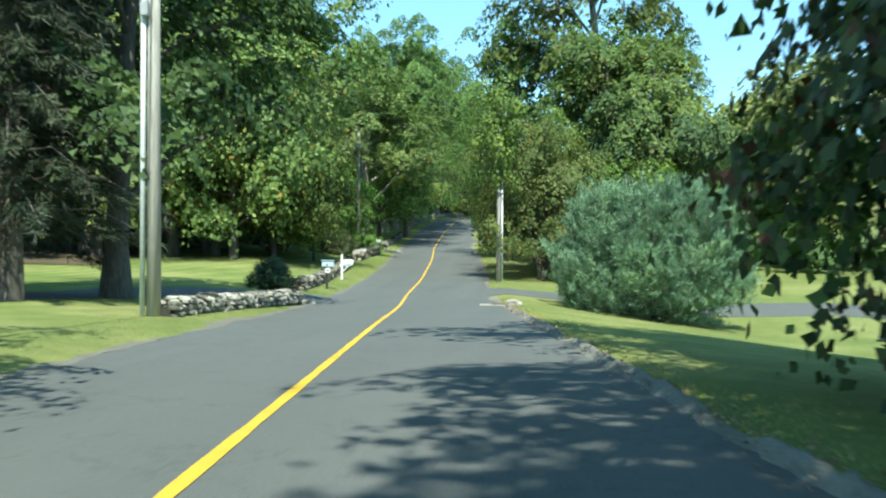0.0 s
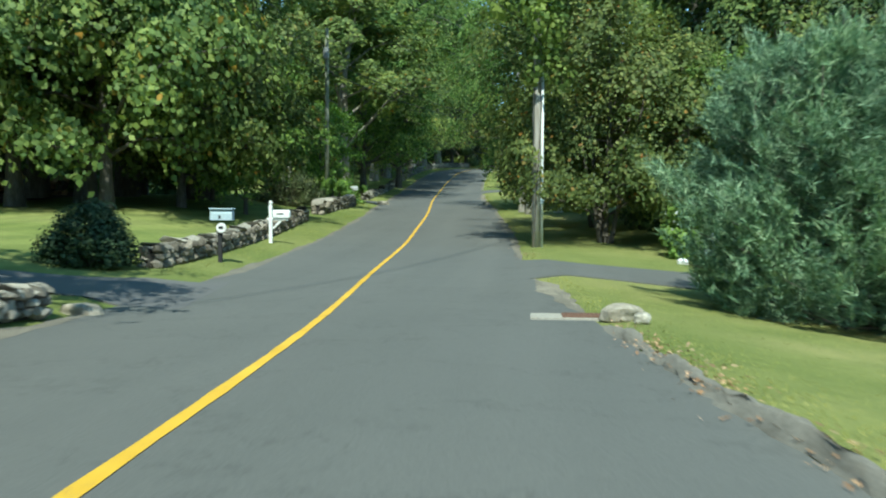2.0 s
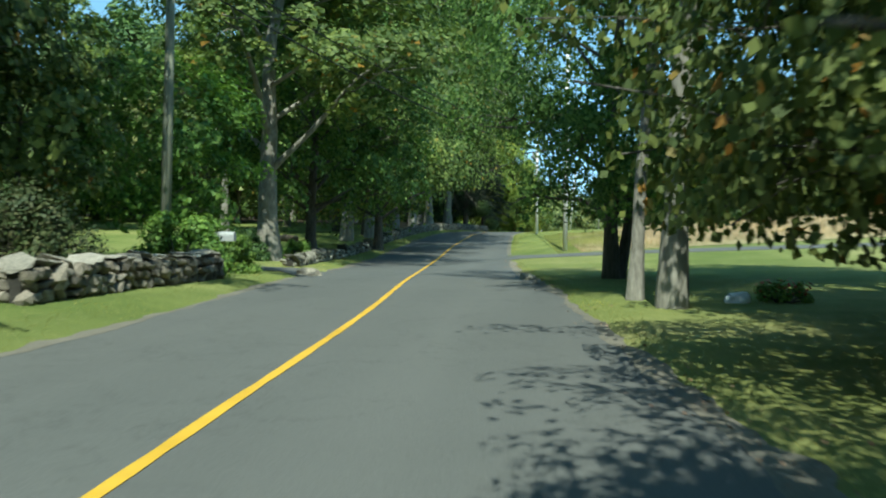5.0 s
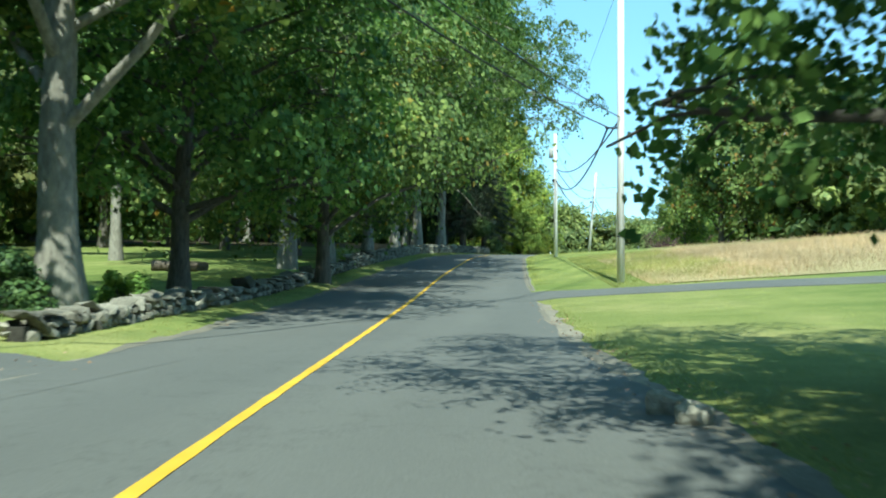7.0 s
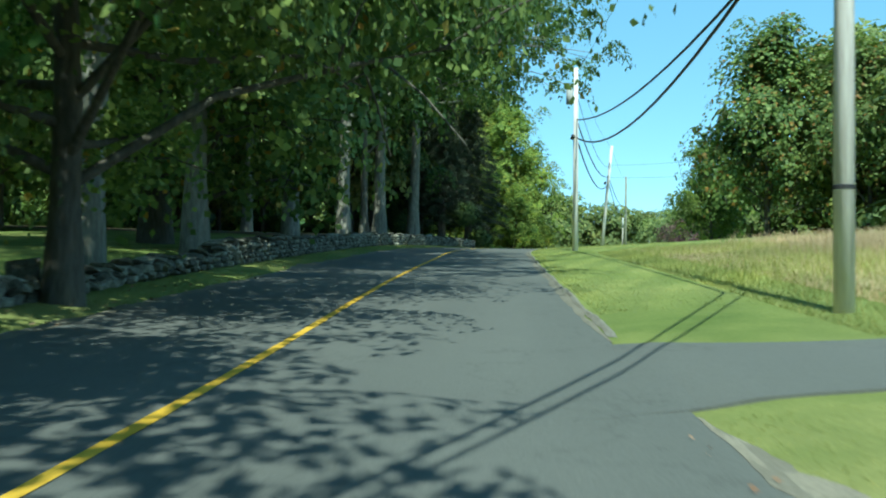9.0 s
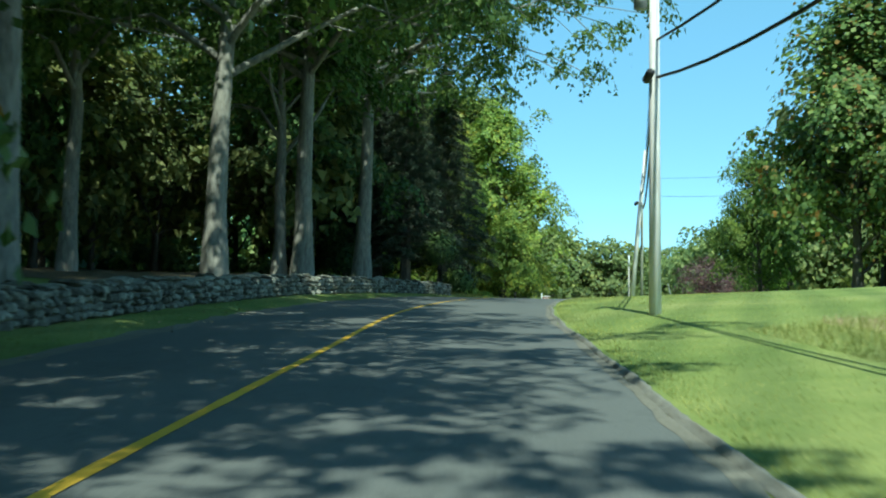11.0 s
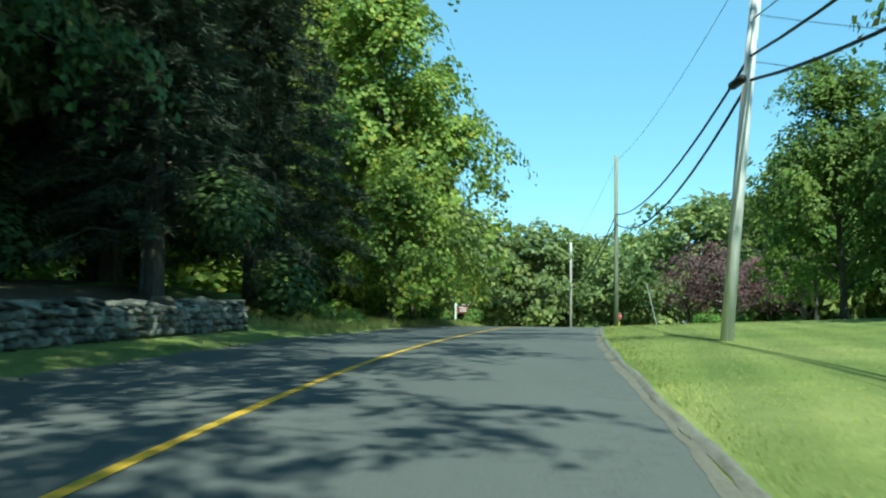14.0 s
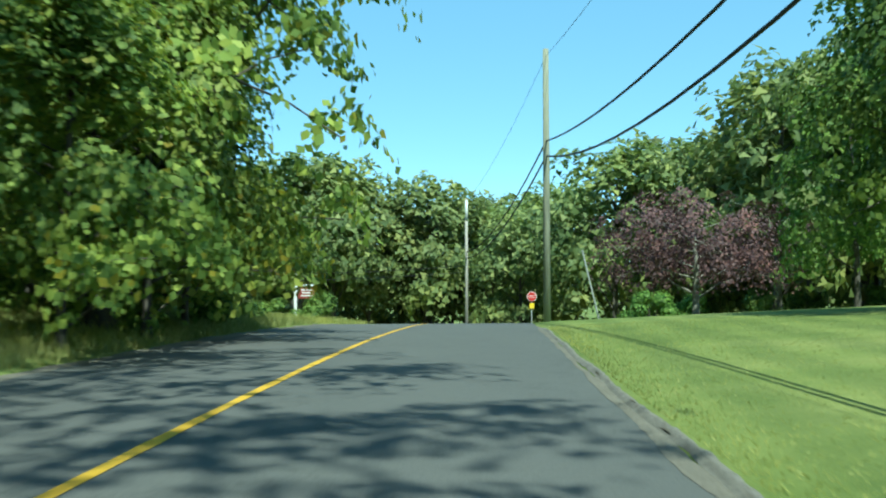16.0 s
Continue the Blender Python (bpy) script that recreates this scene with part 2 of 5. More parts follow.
# ---- the road's line and the ground's height ----
ROAD = [(-60, 8.0, -1.0), (-30, 5.75, -2.1), (7, 2.94, -3.40), (22, 1.78, -3.95), (32, 1.03, -4.32), (42, 0.22, -4.50), (52, -0.2, -4.34),
        (63, -0.82, -3.98), (75, -1.66, -3.52), (86, -2.55, -3.28), (97, -3.17, -2.80), (110, -3.65, -1.95), (124, -3.95, -1.07),
        (135, -4.05, -0.38), (146, -3.3, 0.2), (156, -2.02, 0.61), (170.6, 0.47, 0.91), (185, 3.4, 1.05), (195, 5.6, 0.95),
        (210, 9.0, 0.2), (225, 12.6, -0.9), (245, 17.5, -1.6), (300, 30.0, -2.2)]
EDGE_L, EDGE_R = -2.9, 3.35


def hermite(xs, ys, x):
    k = np.clip(np.searchsorted(xs, x) - 1, 0, len(xs) - 2)
    m = np.gradient(ys, xs)
    h = xs[k + 1] - xs[k]
    s = np.clip((x - xs[k]) / h, 0, 1)
    return (2 * s**3 - 3 * s * s + 1) * ys[k] + (s**3 - 2 * s * s + s) * h * m[k] + (3 * s * s - 2 * s**3) * ys[k + 1] + (s**3 - s * s) * h * m[k + 1]


RY, RX, RZ = (np.array(c, float) for c in zip(*ROAD))


def line_x(y):
    return hermite(RY, RX, np.asarray(y, float))


def road_z(y):
    return hermite(RY, RZ, np.asarray(y, float))


def step(a, b, v):
    s = np.clip((v - a) / (b - a), 0, 1)
    return s * s * (3 - 2 * s)


LEFT_RISE = ((0, 0.3), (30, 0.4), (50, 0.9), (62, 0.9), (85, 0.25), (110, 0.35), (140, 0.7), (160, 0.8), (172, 1.3), (195, 0.8), (215, 0.3))
RIGHT_SLOPE = ((0, -0.06), (18, -0.09), (30, -0.14), (38, -0.14), (44, -0.09), (55, -0.02), (75, 0.01), (95, 0.06), (115, 0.08), (140, 0.07), (160, 0.045), (200, 0.04), (230, 0.0))


def ground(x, y):
    x, y = np.asarray(x, float), np.asarray(y, float)
    u = x - line_x(y)
    z = road_z(y)
    v = np.maximum(EDGE_L - u, 0)
    a = np.interp(y, *zip(*LEFT_RISE))
    z = z + 0.12 * step(0, 0.7, v) + (a - 0.12) * step(0.6, 7, v) + 0.015 * np.clip(v - 7, 0, 60)
    v = np.maximum(u - EDGE_R, 0)
    slope = np.interp(y, *zip(*RIGHT_SLOPE))
    return z + 0.06 * step(0, 0.5, v) + slope * np.clip(v - 0.5, 0, np.where(slope < 0, 9, 40))


def gz(x, y):
    return float(ground(x, y))


# ---- mesh helpers ----
def mesh_obj(name, verts, faces, material, parent=None, label="", smooth=False):
    me = bpy.data.meshes.new(name)
    me.from_pydata(np.asarray(verts, float).tolist(), [], np.asarray(faces).tolist() if isinstance(faces, np.ndarray) else faces)
    if smooth:
        me.polygons.foreach_set("use_smooth", [True] * len(me.polygons))
    me.materials.append(material)
    me.update()
    ob = new(name, me)
    if parent:
        ob.parent = parent
    if label:
        ob["label"] = label
    return ob


def quads_mesh(name, verts, n, material, parent=None, label="", corners=4):
    """n separate faces of as many corners each, out of verts in order."""
    me = bpy.data.meshes.new(name)
    me.vertices.add(n * corners)
    me.loops.add(n * corners)
    me.polygons.add(n)
    me.vertices.foreach_set("co", np.asarray(verts, np.float32).ravel())
    me.loops.foreach_set("vertex_index", np.arange(n * corners, dtype=np.int32))
    me.polygons.foreach_set("loop_start", np.arange(0, n * corners, corners, dtype=np.int32))
    me.materials.append(material)
    me.update(calc_edges=True)
    ob = new(name, me)
    if parent:
        ob.parent = parent
    if label:
        ob["label"] = label
    return ob


def part(name, bm, material, parent, label="", smooth=False):
    me = bpy.data.meshes.new(name)
    bm.to_mesh(me)
    bm.free()
    if smooth:
        me.polygons.foreach_set("use_smooth", [True] * len(me.polygons))
    me.materials.append(material)
    ob = new(name, me)
    if parent:
        ob.parent = parent
    if label:
        ob["label"] = label
    return ob


def empty(name, x, y, z=None, rz=0.0):
    ob = new(name)
    ob.empty_display_size = 0.2
    ob.matrix_basis = pose(x, y, gz(x, y) if z is None else z, 0, 0, rz)
    return ob


def box(size, at=(0, 0, 0), bevel=0.01, bm=None, turn=None):
    bm = bm or bmesh.new()
    made = bmesh.ops.create_cube(bm, size=1)["verts"]
    m = Matrix.Translation(at) @ (turn or Matrix.Identity(4)) @ Matrix.Diagonal((*size, 1))
    bmesh.ops.transform(bm, matrix=m, verts=made)
    if bevel:
        edges = {e for v in made for e in v.link_edges}
        bmesh.ops.bevel(bm, geom=list(edges), offset=bevel, segments=2, affect="EDGES")
    return bm


def tube(path, radii, sides=10, bm=None, cap=True):
    bm = bm or bmesh.new()
    path = [Vector(p) for p in path]
    rings = []
    for i, p in enumerate(path):
        d = (path[min(i + 1, len(path) - 1)] - path[max(i - 1, 0)]).normalized()
        a = d.cross(Vector((0, 1, 0)) if abs(d.y) < 0.9 else Vector((1, 0, 0))).normalized()
        b = d.cross(a)
        rings.append([bm.verts.new(p + radii[i] * (math.cos(2 * math.pi * k / sides) * a + math.sin(2 * math.pi * k / sides) * b)) for k in range(sides)])
    for lo, hi in zip(rings, rings[1:]):
        for k in range(sides):
            bm.faces.new((lo[k], lo[(k + 1) % sides], hi[(k + 1) % sides], hi[k]))
    if cap:
        bm.faces.new(rings[0])
        bm.faces.new(rings[-1][::-1])
    bmesh.ops.recalc_face_normals(bm, faces=bm.faces)
    return bm


def tubes_arrays(lines, sides=7):
    """Many tapered tubes as plain arrays: lines of (points, radii)."""
    V, F, base = [], [], 0
    for pts, rad in lines:
        pts = np.asarray(pts, float)
        n = len(pts)
        d = np.gradient(pts, axis=0)
        d /= np.linalg.norm(d, axis=1, keepdims=True) + 1e-9
        ref = np.where(np.abs(d[:, 1:2]) < 0.9, [[0, 1, 0]], [[1, 0, 0]])
        a = np.cross(d, ref)
        a /= np.linalg.norm(a, axis=1, keepdims=True) + 1e-9
        b = np.cross(d, a)
        ang = np.arange(sides) * 2 * math.pi / sides
        ring = pts[:, None] + np.asarray(rad)[:, None, None] * (np.cos(ang)[None, :, None] * a[:, None] + np.sin(ang)[None, :, None] * b[:, None])
        V.append(ring.reshape(-1, 3))
        i, k = np.meshgrid(np.arange(n - 1), np.arange(sides), indexing="ij")
        k2 = (k + 1) % sides
        F.append(np.stack([i * sides + k, i * sides + k2, (i + 1) * sides + k2, (i + 1) * sides + k], -1).reshape(-1, 4) + base)
        base += n * sides
    return np.concatenate(V), np.concatenate(F)


def unit(v):
    return v / (np.linalg.norm(v, axis=-1, keepdims=True) + 1e-9)


def leaf_quads(centres, normals, size, rng, slim=0.74, fold=0.25, tri=False):
    """Folded, pointed leaves: four corners each, at centres, facing normals."""
    n = len(centres)
    normals = unit(normals)
    t = unit(np.cross(normals, unit(rng.normal(size=(n, 3)))))
    s = np.cross(normals, t)
    r = size * rng.uniform(0.6, 1.35, (n, 1))
    drop = -normals * r * fold * rng.uniform(0.2, 1.2, (n, 1))
    if tri:
        return np.stack([centres - t * r + s * r * slim, centres + t * r * 0.6 + s * r * slim * 0.9 + drop, centres + t * r * 0.2 - s * r * 1.1], 1).reshape(-1, 3)
    return np.stack([centres - t * r, centres + s * r * slim + drop, centres + t * r, centres - s * r * slim + drop], 1).reshape(-1, 3)


def sprays(centres, radii, count, rng, flat=0.7):
    """Points and ways of leaves on drooping sprays: domed shells, thick above and open below."""
    which = rng.choice(len(centres), count, p=radii**2 / np.sum(radii**2))
    a = rng.uniform(0, 2 * math.pi, count)
    r = np.sqrt(rng.uniform(0, 1, count)) * (1 + 0.28 * np.sin(3 * a + which) + 0.2 * np.sin(5 * a + 2.3 * which))
    dome = np.sqrt(np.clip(1 - 0.85 * r * r, 0.02, 1)) - 0.45 * r - np.minimum(rng.exponential(0.22, count), 0.55)
    off = np.stack([r * np.cos(a), r * np.sin(a), dome * flat * 1.4], 1) * radii[which][:, None]
    return centres[which] + off, np.stack([r * np.cos(a), r * np.sin(a), 0.25 + 0 * r], 1)


def clumps(centres, radii, count, rng, flat=0.65):
    """Points and outward ways of leaves scattered round clump centres."""
    k = len(centres)
    which = rng.choice(k, count, p=radii**2 / np.sum(radii**2))
    way = unit(rng.normal(size=(count, 3)))
    r = rng.uniform(0.25, 1.0, (count, 1)) ** 0.6
    off = way * r * radii[which][:, None] * np.array([1, 1, flat])
    return centres[which] + off, way


# ---- trees ----
def broad_tree(name, seed, height, crown_from, radius, trunk_r, leaves, leaf_size, leaf, bark, lean=0.0, clump=(0.7, 1.25), limbs=13, top=0.5, label="", vase=0.0, sides=7, tri=False, droop=0.0, stems=1, arch=0.0, low=1.0):
    """A trunk with limbs and twigs, and a crown of leaf clumps held by them."""
    rng = np.random.default_rng(seed)
    root = new(name)
    root.empty_display_size = 0.3
    n = 9
    s = np.linspace(0, 1, n)
    top_z = height * 0.86
    wob = np.cumsum(rng.normal(0, 0.10, (n, 2)), axis=0) * (height / 12)
    axis = np.stack([wob[:, 0] * s + lean * s * height, wob[:, 1] * s, s * top_z - 0.25], 1)
    flare = np.where(s == 0, 1.45, 1.0)
    lines = [(axis, trunk_r * flare * (1 - 0.82 * s) + 0.02)]
    for k in range(1, stems):
        a = k * 2.2 + rng.uniform(-0.4, 0.4)
        out = np.array([math.cos(a), math.sin(a), 0])
        lines.append(([out * 0.2 + [0, 0, -0.2], out * 0.45 + [0, 0, 1.2], out * 1.0 + [0, 0, 0.3 * height], out * 1.5 + [0, 0, 0.55 * height]], [trunk_r, trunk_r * 0.75, trunk_r * 0.55, 0.03]))
    mid = (crown_from + height) / 2
    half = (height - crown_from) / 2
    ends, rads = [], []
    for i in range(limbs):
        f = ((i + 0.5) / limbs) ** low
        z0 = crown_from * (0.75 - 0.35 * vase) + f * (top_z * 0.92 - crown_from * (0.75 - 0.35 * vase))
        k = np.interp(z0, axis[:, 2], np.arange(n))
        p0 = np.array([np.interp(k, np.arange(n), axis[:, c]) for c in range(3)])
        ang = i * 2.4 + rng.uniform(-0.5, 0.5)
        zt = z0 + (rng.uniform(0.05, 0.30) - droop * rng.uniform(0.1, 0.24) * (1 - f)) * height * (1 - 0.6 * f)
        zt = min(max(zt, crown_from + 0.4 * (1 - droop) + arch), height * 0.97)
        rr = radius * math.sqrt(max(0.06, 1 - ((zt - mid + half * (0.5 - top)) / (half * 1.08)) ** 2)) * rng.uniform(0.72, 1.0)
        p3 = np.array([axis[-1, 0] * 0.5 + rr * math.cos(ang), axis[-1, 1] * 0.5 + rr * math.sin(ang), zt])
        p1 = p0 + (p3 - p0) * 0.35 + np.array([0, 0, 0.05 * height * rng.uniform(0, 1)])
        p2 = p0 + (p3 - p0) * 0.7 + np.array([*rng.normal(0, 0.05 * radius, 2), 0.05 * height * rng.uniform(0, 1)])
        r0 = trunk_r * (0.40 - 0.24 * f)
        lines.append(([p0, p1, p2, p3], [r0, r0 * 0.72, r0 * 0.45, r0 * 0.15]))
        ends += [p3, p2 + [0, 0, 0.2], (p1 + p2) / 2 + rng.normal(0, 0.3, 3)]
        rads += [rng.uniform(*clump), rng.uniform(*clump) * 1.1, rng.uniform(*clump) * 0.8]
        for _ in range(5):
            t = rng.uniform(0.45, 1.0)
            q0 = p1 + (p3 - p1) * t
            q1 = q0 + np.clip(rng.normal(0, 0.28, 3), -0.4, 0.4) * radius * np.array([1, 1, 0.55])
            q1[2] = min(max(q1[2], crown_from), height)
            if sides > 4:
                lines.append(([q0, (q0 + q1) / 2 + [0, 0, 0.1], q1], [r0 * 0.3, r0 * 0.2, 0.012]))
            ends.append(q1)
            rads.append(rng.uniform(*clump))
    ends += [axis[-1] + [0, 0, height * 0.06], axis[-1] + rng.normal(0, 0.6, 3)]
    rads += [clump[1], clump[1]]
    ends, rads = np.array(ends), np.array(rads) * radius / 4.2
    V, F = tubes_arrays(lines, sides)
    mesh_obj("trunk", V, F, bark, root, smooth=True)
    c, way = sprays(ends, rads * rng.uniform(0.62, 1.12, len(rads)), leaves, rng)
    if arch:
        held = c[:, 2] > crown_from + arch * np.hypot(c[:, 0], c[:, 1]) / radius
        c, way, leaves = c[held], way[held], int(held.sum())
    away = unit(c - np.array([axis[-1, 0] * 0.5, axis[-1, 1] * 0.5, mid - half * 0.3]))
    quads_mesh("crown", leaf_quads(c, way * 0.7 + away * 0.6 + np.array([0, 0, 0.12]) + rng.normal(0, 0.3, c.shape), leaf_size, rng, tri=tri), leaves, leaf, root, corners=3 if tri else 4)
    return tagged(root, label, "tree")


def bush_thing(name, seed, w, d, h, leaves, leaf_size, leaf, label="", category="bush", sink=0.0, kinds=26):
    """A rounded shrub: stems from the base and leaf clumps over a lumpy dome."""
    rng = np.random.default_rng(seed)
    root = new(name)
    ends, rads, lines = [], [], []
    for i in range(kinds):
        ang, el = rng.uniform(0, 2 * math.pi), rng.uniform(0.0, 1.0)
        r = math.sqrt(max(0, 1 - (el * 0.95) ** 2)) * rng.uniform(0.55, 0.95)
        p = np.array([w / 2 * r * math.cos(ang), d / 2 * r * math.sin(ang), max(h * el * 0.9, 0.12 * h)])
        ends.append(p)
        rads.append(rng.uniform(0.16, 0.27) * (w + d + 2 * h) / 4)
        lines.append(([[p[0] * 0.08, p[1] * 0.08, -0.1], p * [0.5, 0.5, 0.6], p], [0.03, 0.02, 0.006]))
    V, F = tubes_arrays(lines, 5)
    mesh_obj("stem", V, F, M_BARK, root)
    c, way = clumps(np.array(ends), np.array(rads), leaves, rng, 0.85)
    c[:, 2] = np.maximum(c[:, 2], 0.03)
    quads_mesh("foliage", leaf_quads(c, way + np.array([0, 0, 0.5]), leaf_size, rng), leaves, leaf, root)
    return tagged(root, label, category)


def needle_bursts(tips, ways, length, per, rng, spread=0.6, width=0.012):
    """Shoots: thin pointed needles (triangles) round each tip's way."""
    n = len(tips)
    w = np.repeat(unit(ways), per, axis=0)
    t = np.repeat(tips, per, axis=0)
    d = unit(w + rng.normal(0, spread, w.shape))
    back = t - w * rng.uniform(0, 1.2, (n * per, 1)) * length
    s = unit(np.cross(d, rng.normal(size=d.shape))) * width
    L = length * rng.uniform(0.7, 1.25, (n * per, 1))
    return np.stack([back - s, back + s, back + d * L], 1).reshape(-1, 3), n * per


def young_pine(seed=5):
    """A broad, round young white pine, needled down to the ground: tufted boughs with dark gaps between."""
    rng = np.random.default_rng(seed)
    root = new("pine_tree")
    H, R = 3.7, 2.6
    lines = [([[0, 0, -0.2], [0.05, 0, 1.5], [0, 0.05, 3.2]], [0.13, 0.09, 0.02])]
    tips, ways = [], []
    boughs = 130
    for i in range(boughs):
        f = (i + 0.5) / boughs
        z = 0.3 + f * (H - 0.55)
        e = (z - 1.55) / (2.2 if z > 1.55 else 2.1)
        r = R * math.sqrt(max(0.02, 1 - e * e)) * rng.uniform(0.76, 1.07)
        a = i * 2.39996 + rng.uniform(-0.3, 0.3)
        p = np.array([r * math.cos(a), r * math.sin(a), z + rng.uniform(-0.14, 0.2)])
        q = np.array([0, 0, max(0.15, z - 0.6)])
        lines.append(([q, q + (p - q) * 0.55 + [0, 0, -0.1], p], [0.018, 0.012, 0.004]))
        out = unit(p - q)
        side = unit(np.cross(out, [0, 0, 1.0]))
        for _ in range(15):
            tuft = p - out * rng.uniform(0.0, 0.6) + side * rng.normal(0, 0.25) + np.array([0, 0, rng.uniform(-0.05, 0.25)])
            way = unit(out * 0.7 + side * rng.normal(0, 0.4) + np.array([0, 0, rng.uniform(0.3, 1.0)]))
            for j in range(8):
                tips.append(tuft + way * 0.05 * j + rng.normal(0, 0.03, 3))
                ways.append(way + rng.normal(0, 0.35, 3))
        for _ in range(64):
            tips.append(p - out * rng.uniform(0.4, 1.7) + rng.normal(0, 0.26, 3))
            ways.append(out * 0.3 + rng.normal(0, 0.6, 3))
    for k in range(60):
        a, r = rng.uniform(0, 6.28), R * 0.8 * math.sqrt(rng.uniform(0, 1))
        z = 1.5 + 2.2 * math.sqrt(1 - (r / R) ** 2)
        tip = np.array([r * math.cos(a), r * math.sin(a), z + rng.uniform(0.05, 0.34)])
        lines.append(([tip - [0, 0, 0.6], tip - [0, 0, 0.3], tip], [0.012, 0.009, 0.005]))
        for j in range(9):
            tips.append(tip - [0, 0, 0.05 * j] + rng.normal(0, 0.025, 3))
            ways.append(np.array([0, 0, 0.9]) + rng.normal(0, 0.3, 3))
    V, F = tubes_arrays(lines, 5)
    mesh_obj("trunk", V, F, M_BARK, root)
    verts, n = needle_bursts(np.array(tips), np.array(ways), 0.14, 10, rng, 0.5, 0.0072)
    quads_mesh("needles", verts, n, L_PINE, root, corners=3)
    return tagged(root, "broad bluish-green young pine needled down to the lawn", "pine tree")


def spruce(seed, height, base_r, from_z, bursts, leaf, label):
    """A conical conifer with drooping tiers of needled branches."""
    rng = np.random.default_rng(seed)
    root = new("spruce_tree")
    lines = [([[0, 0, -0.2], [0, 0, height * 0.5], [0, 0, height]], [0.02 * height + 0.1, 0.012 * height, 0.02])]
    tips, ways = [], []
    m = 150
    for i in range(m):
        f = (i / m) ** 0.8
        z = from_z + f * (height - from_z)
        r = base_r * (1 - f) ** 0.8 * rng.uniform(0.75, 1.1) + 0.12
        a = i * 2.39996
        d = np.array([math.cos(a), math.sin(a), 0])
        p0, p2 = np.array([0, 0, z]), d * r + [0, 0, z - 0.22 * r]
        p1 = d * r * 0.55 + [0, 0, z + 0.02 * r]
        lines.append(([p0, p1, p2], [0.035 * (1 - f) + 0.01, 0.02, 0.005]))
        side = np.array([-d[1], d[0], 0])
        k = max(4, int(bursts * r / (m * base_r * 0.55)))
        t = rng.uniform(0.15, 1.0, k)
        w = rng.normal(0, 0.16, k) * r * (1.1 - t) + rng.normal(0, 0.05, k)
        c = p0 + np.outer(t, p2 - p0) + np.outer(0.06 * r * (1 - (2 * t - 1) ** 2), [0, 0, 1]) + np.outer(w, side) - np.outer(rng.uniform(0, 0.3, k), [0, 0, 1])
        tips += list(c)
        ways += list(d * 0.6 + np.outer(np.sign(w), side) * 0.5 + np.array([0, 0, -0.35]) + rng.normal(0, 0.25, (k, 3)))
    V, F = tubes_arrays(lines, 6)
    mesh_obj("trunk", V, F, M_BARK, root)
    verts, n = needle_bursts(np.array(tips), np.array(ways), 0.2 * height / 9, 8, rng, 0.5, 0.02)
    quads_mesh("needles", verts, n, leaf, root, corners=3)
    return tagged(root, label, "spruce tree")


def place(ob, x, y, scale=1.0, turn=0.0, label="", sink=0.05, z=None, squash=1.0, wide=1.0):
    m = pose(x, y, (gz(x, y) if z is None else z) - sink, 0, 0, turn) @ Matrix.Diagonal((scale * wide, scale * wide, scale * squash, 1))
    c = copy_thing(ob, m)
    if label:
        c["label"] = label
    return c


def headroom(tree, half=2.9, high=3.3):
    """Cuts the leaves that would hang into the road's clear way."""
    m = tree.matrix_basis
    for crown in [o for o in tree.children if o.name.startswith("crown")]:
        crown.data = crown.data.copy()
        bm = bmesh.new()
        bm.from_mesh(crown.data)
        low = []
        for f in bm.faces:
            p = m @ f.calc_center_median()
            if abs(p.x - line_x(p.y)) < half and p.z < road_z(p.y) + high:
                low.append(f)
        bmesh.ops.delete(bm, geom=low, context="FACES")
        bm.to_mesh(crown.data)
        bm.free()
    return tree


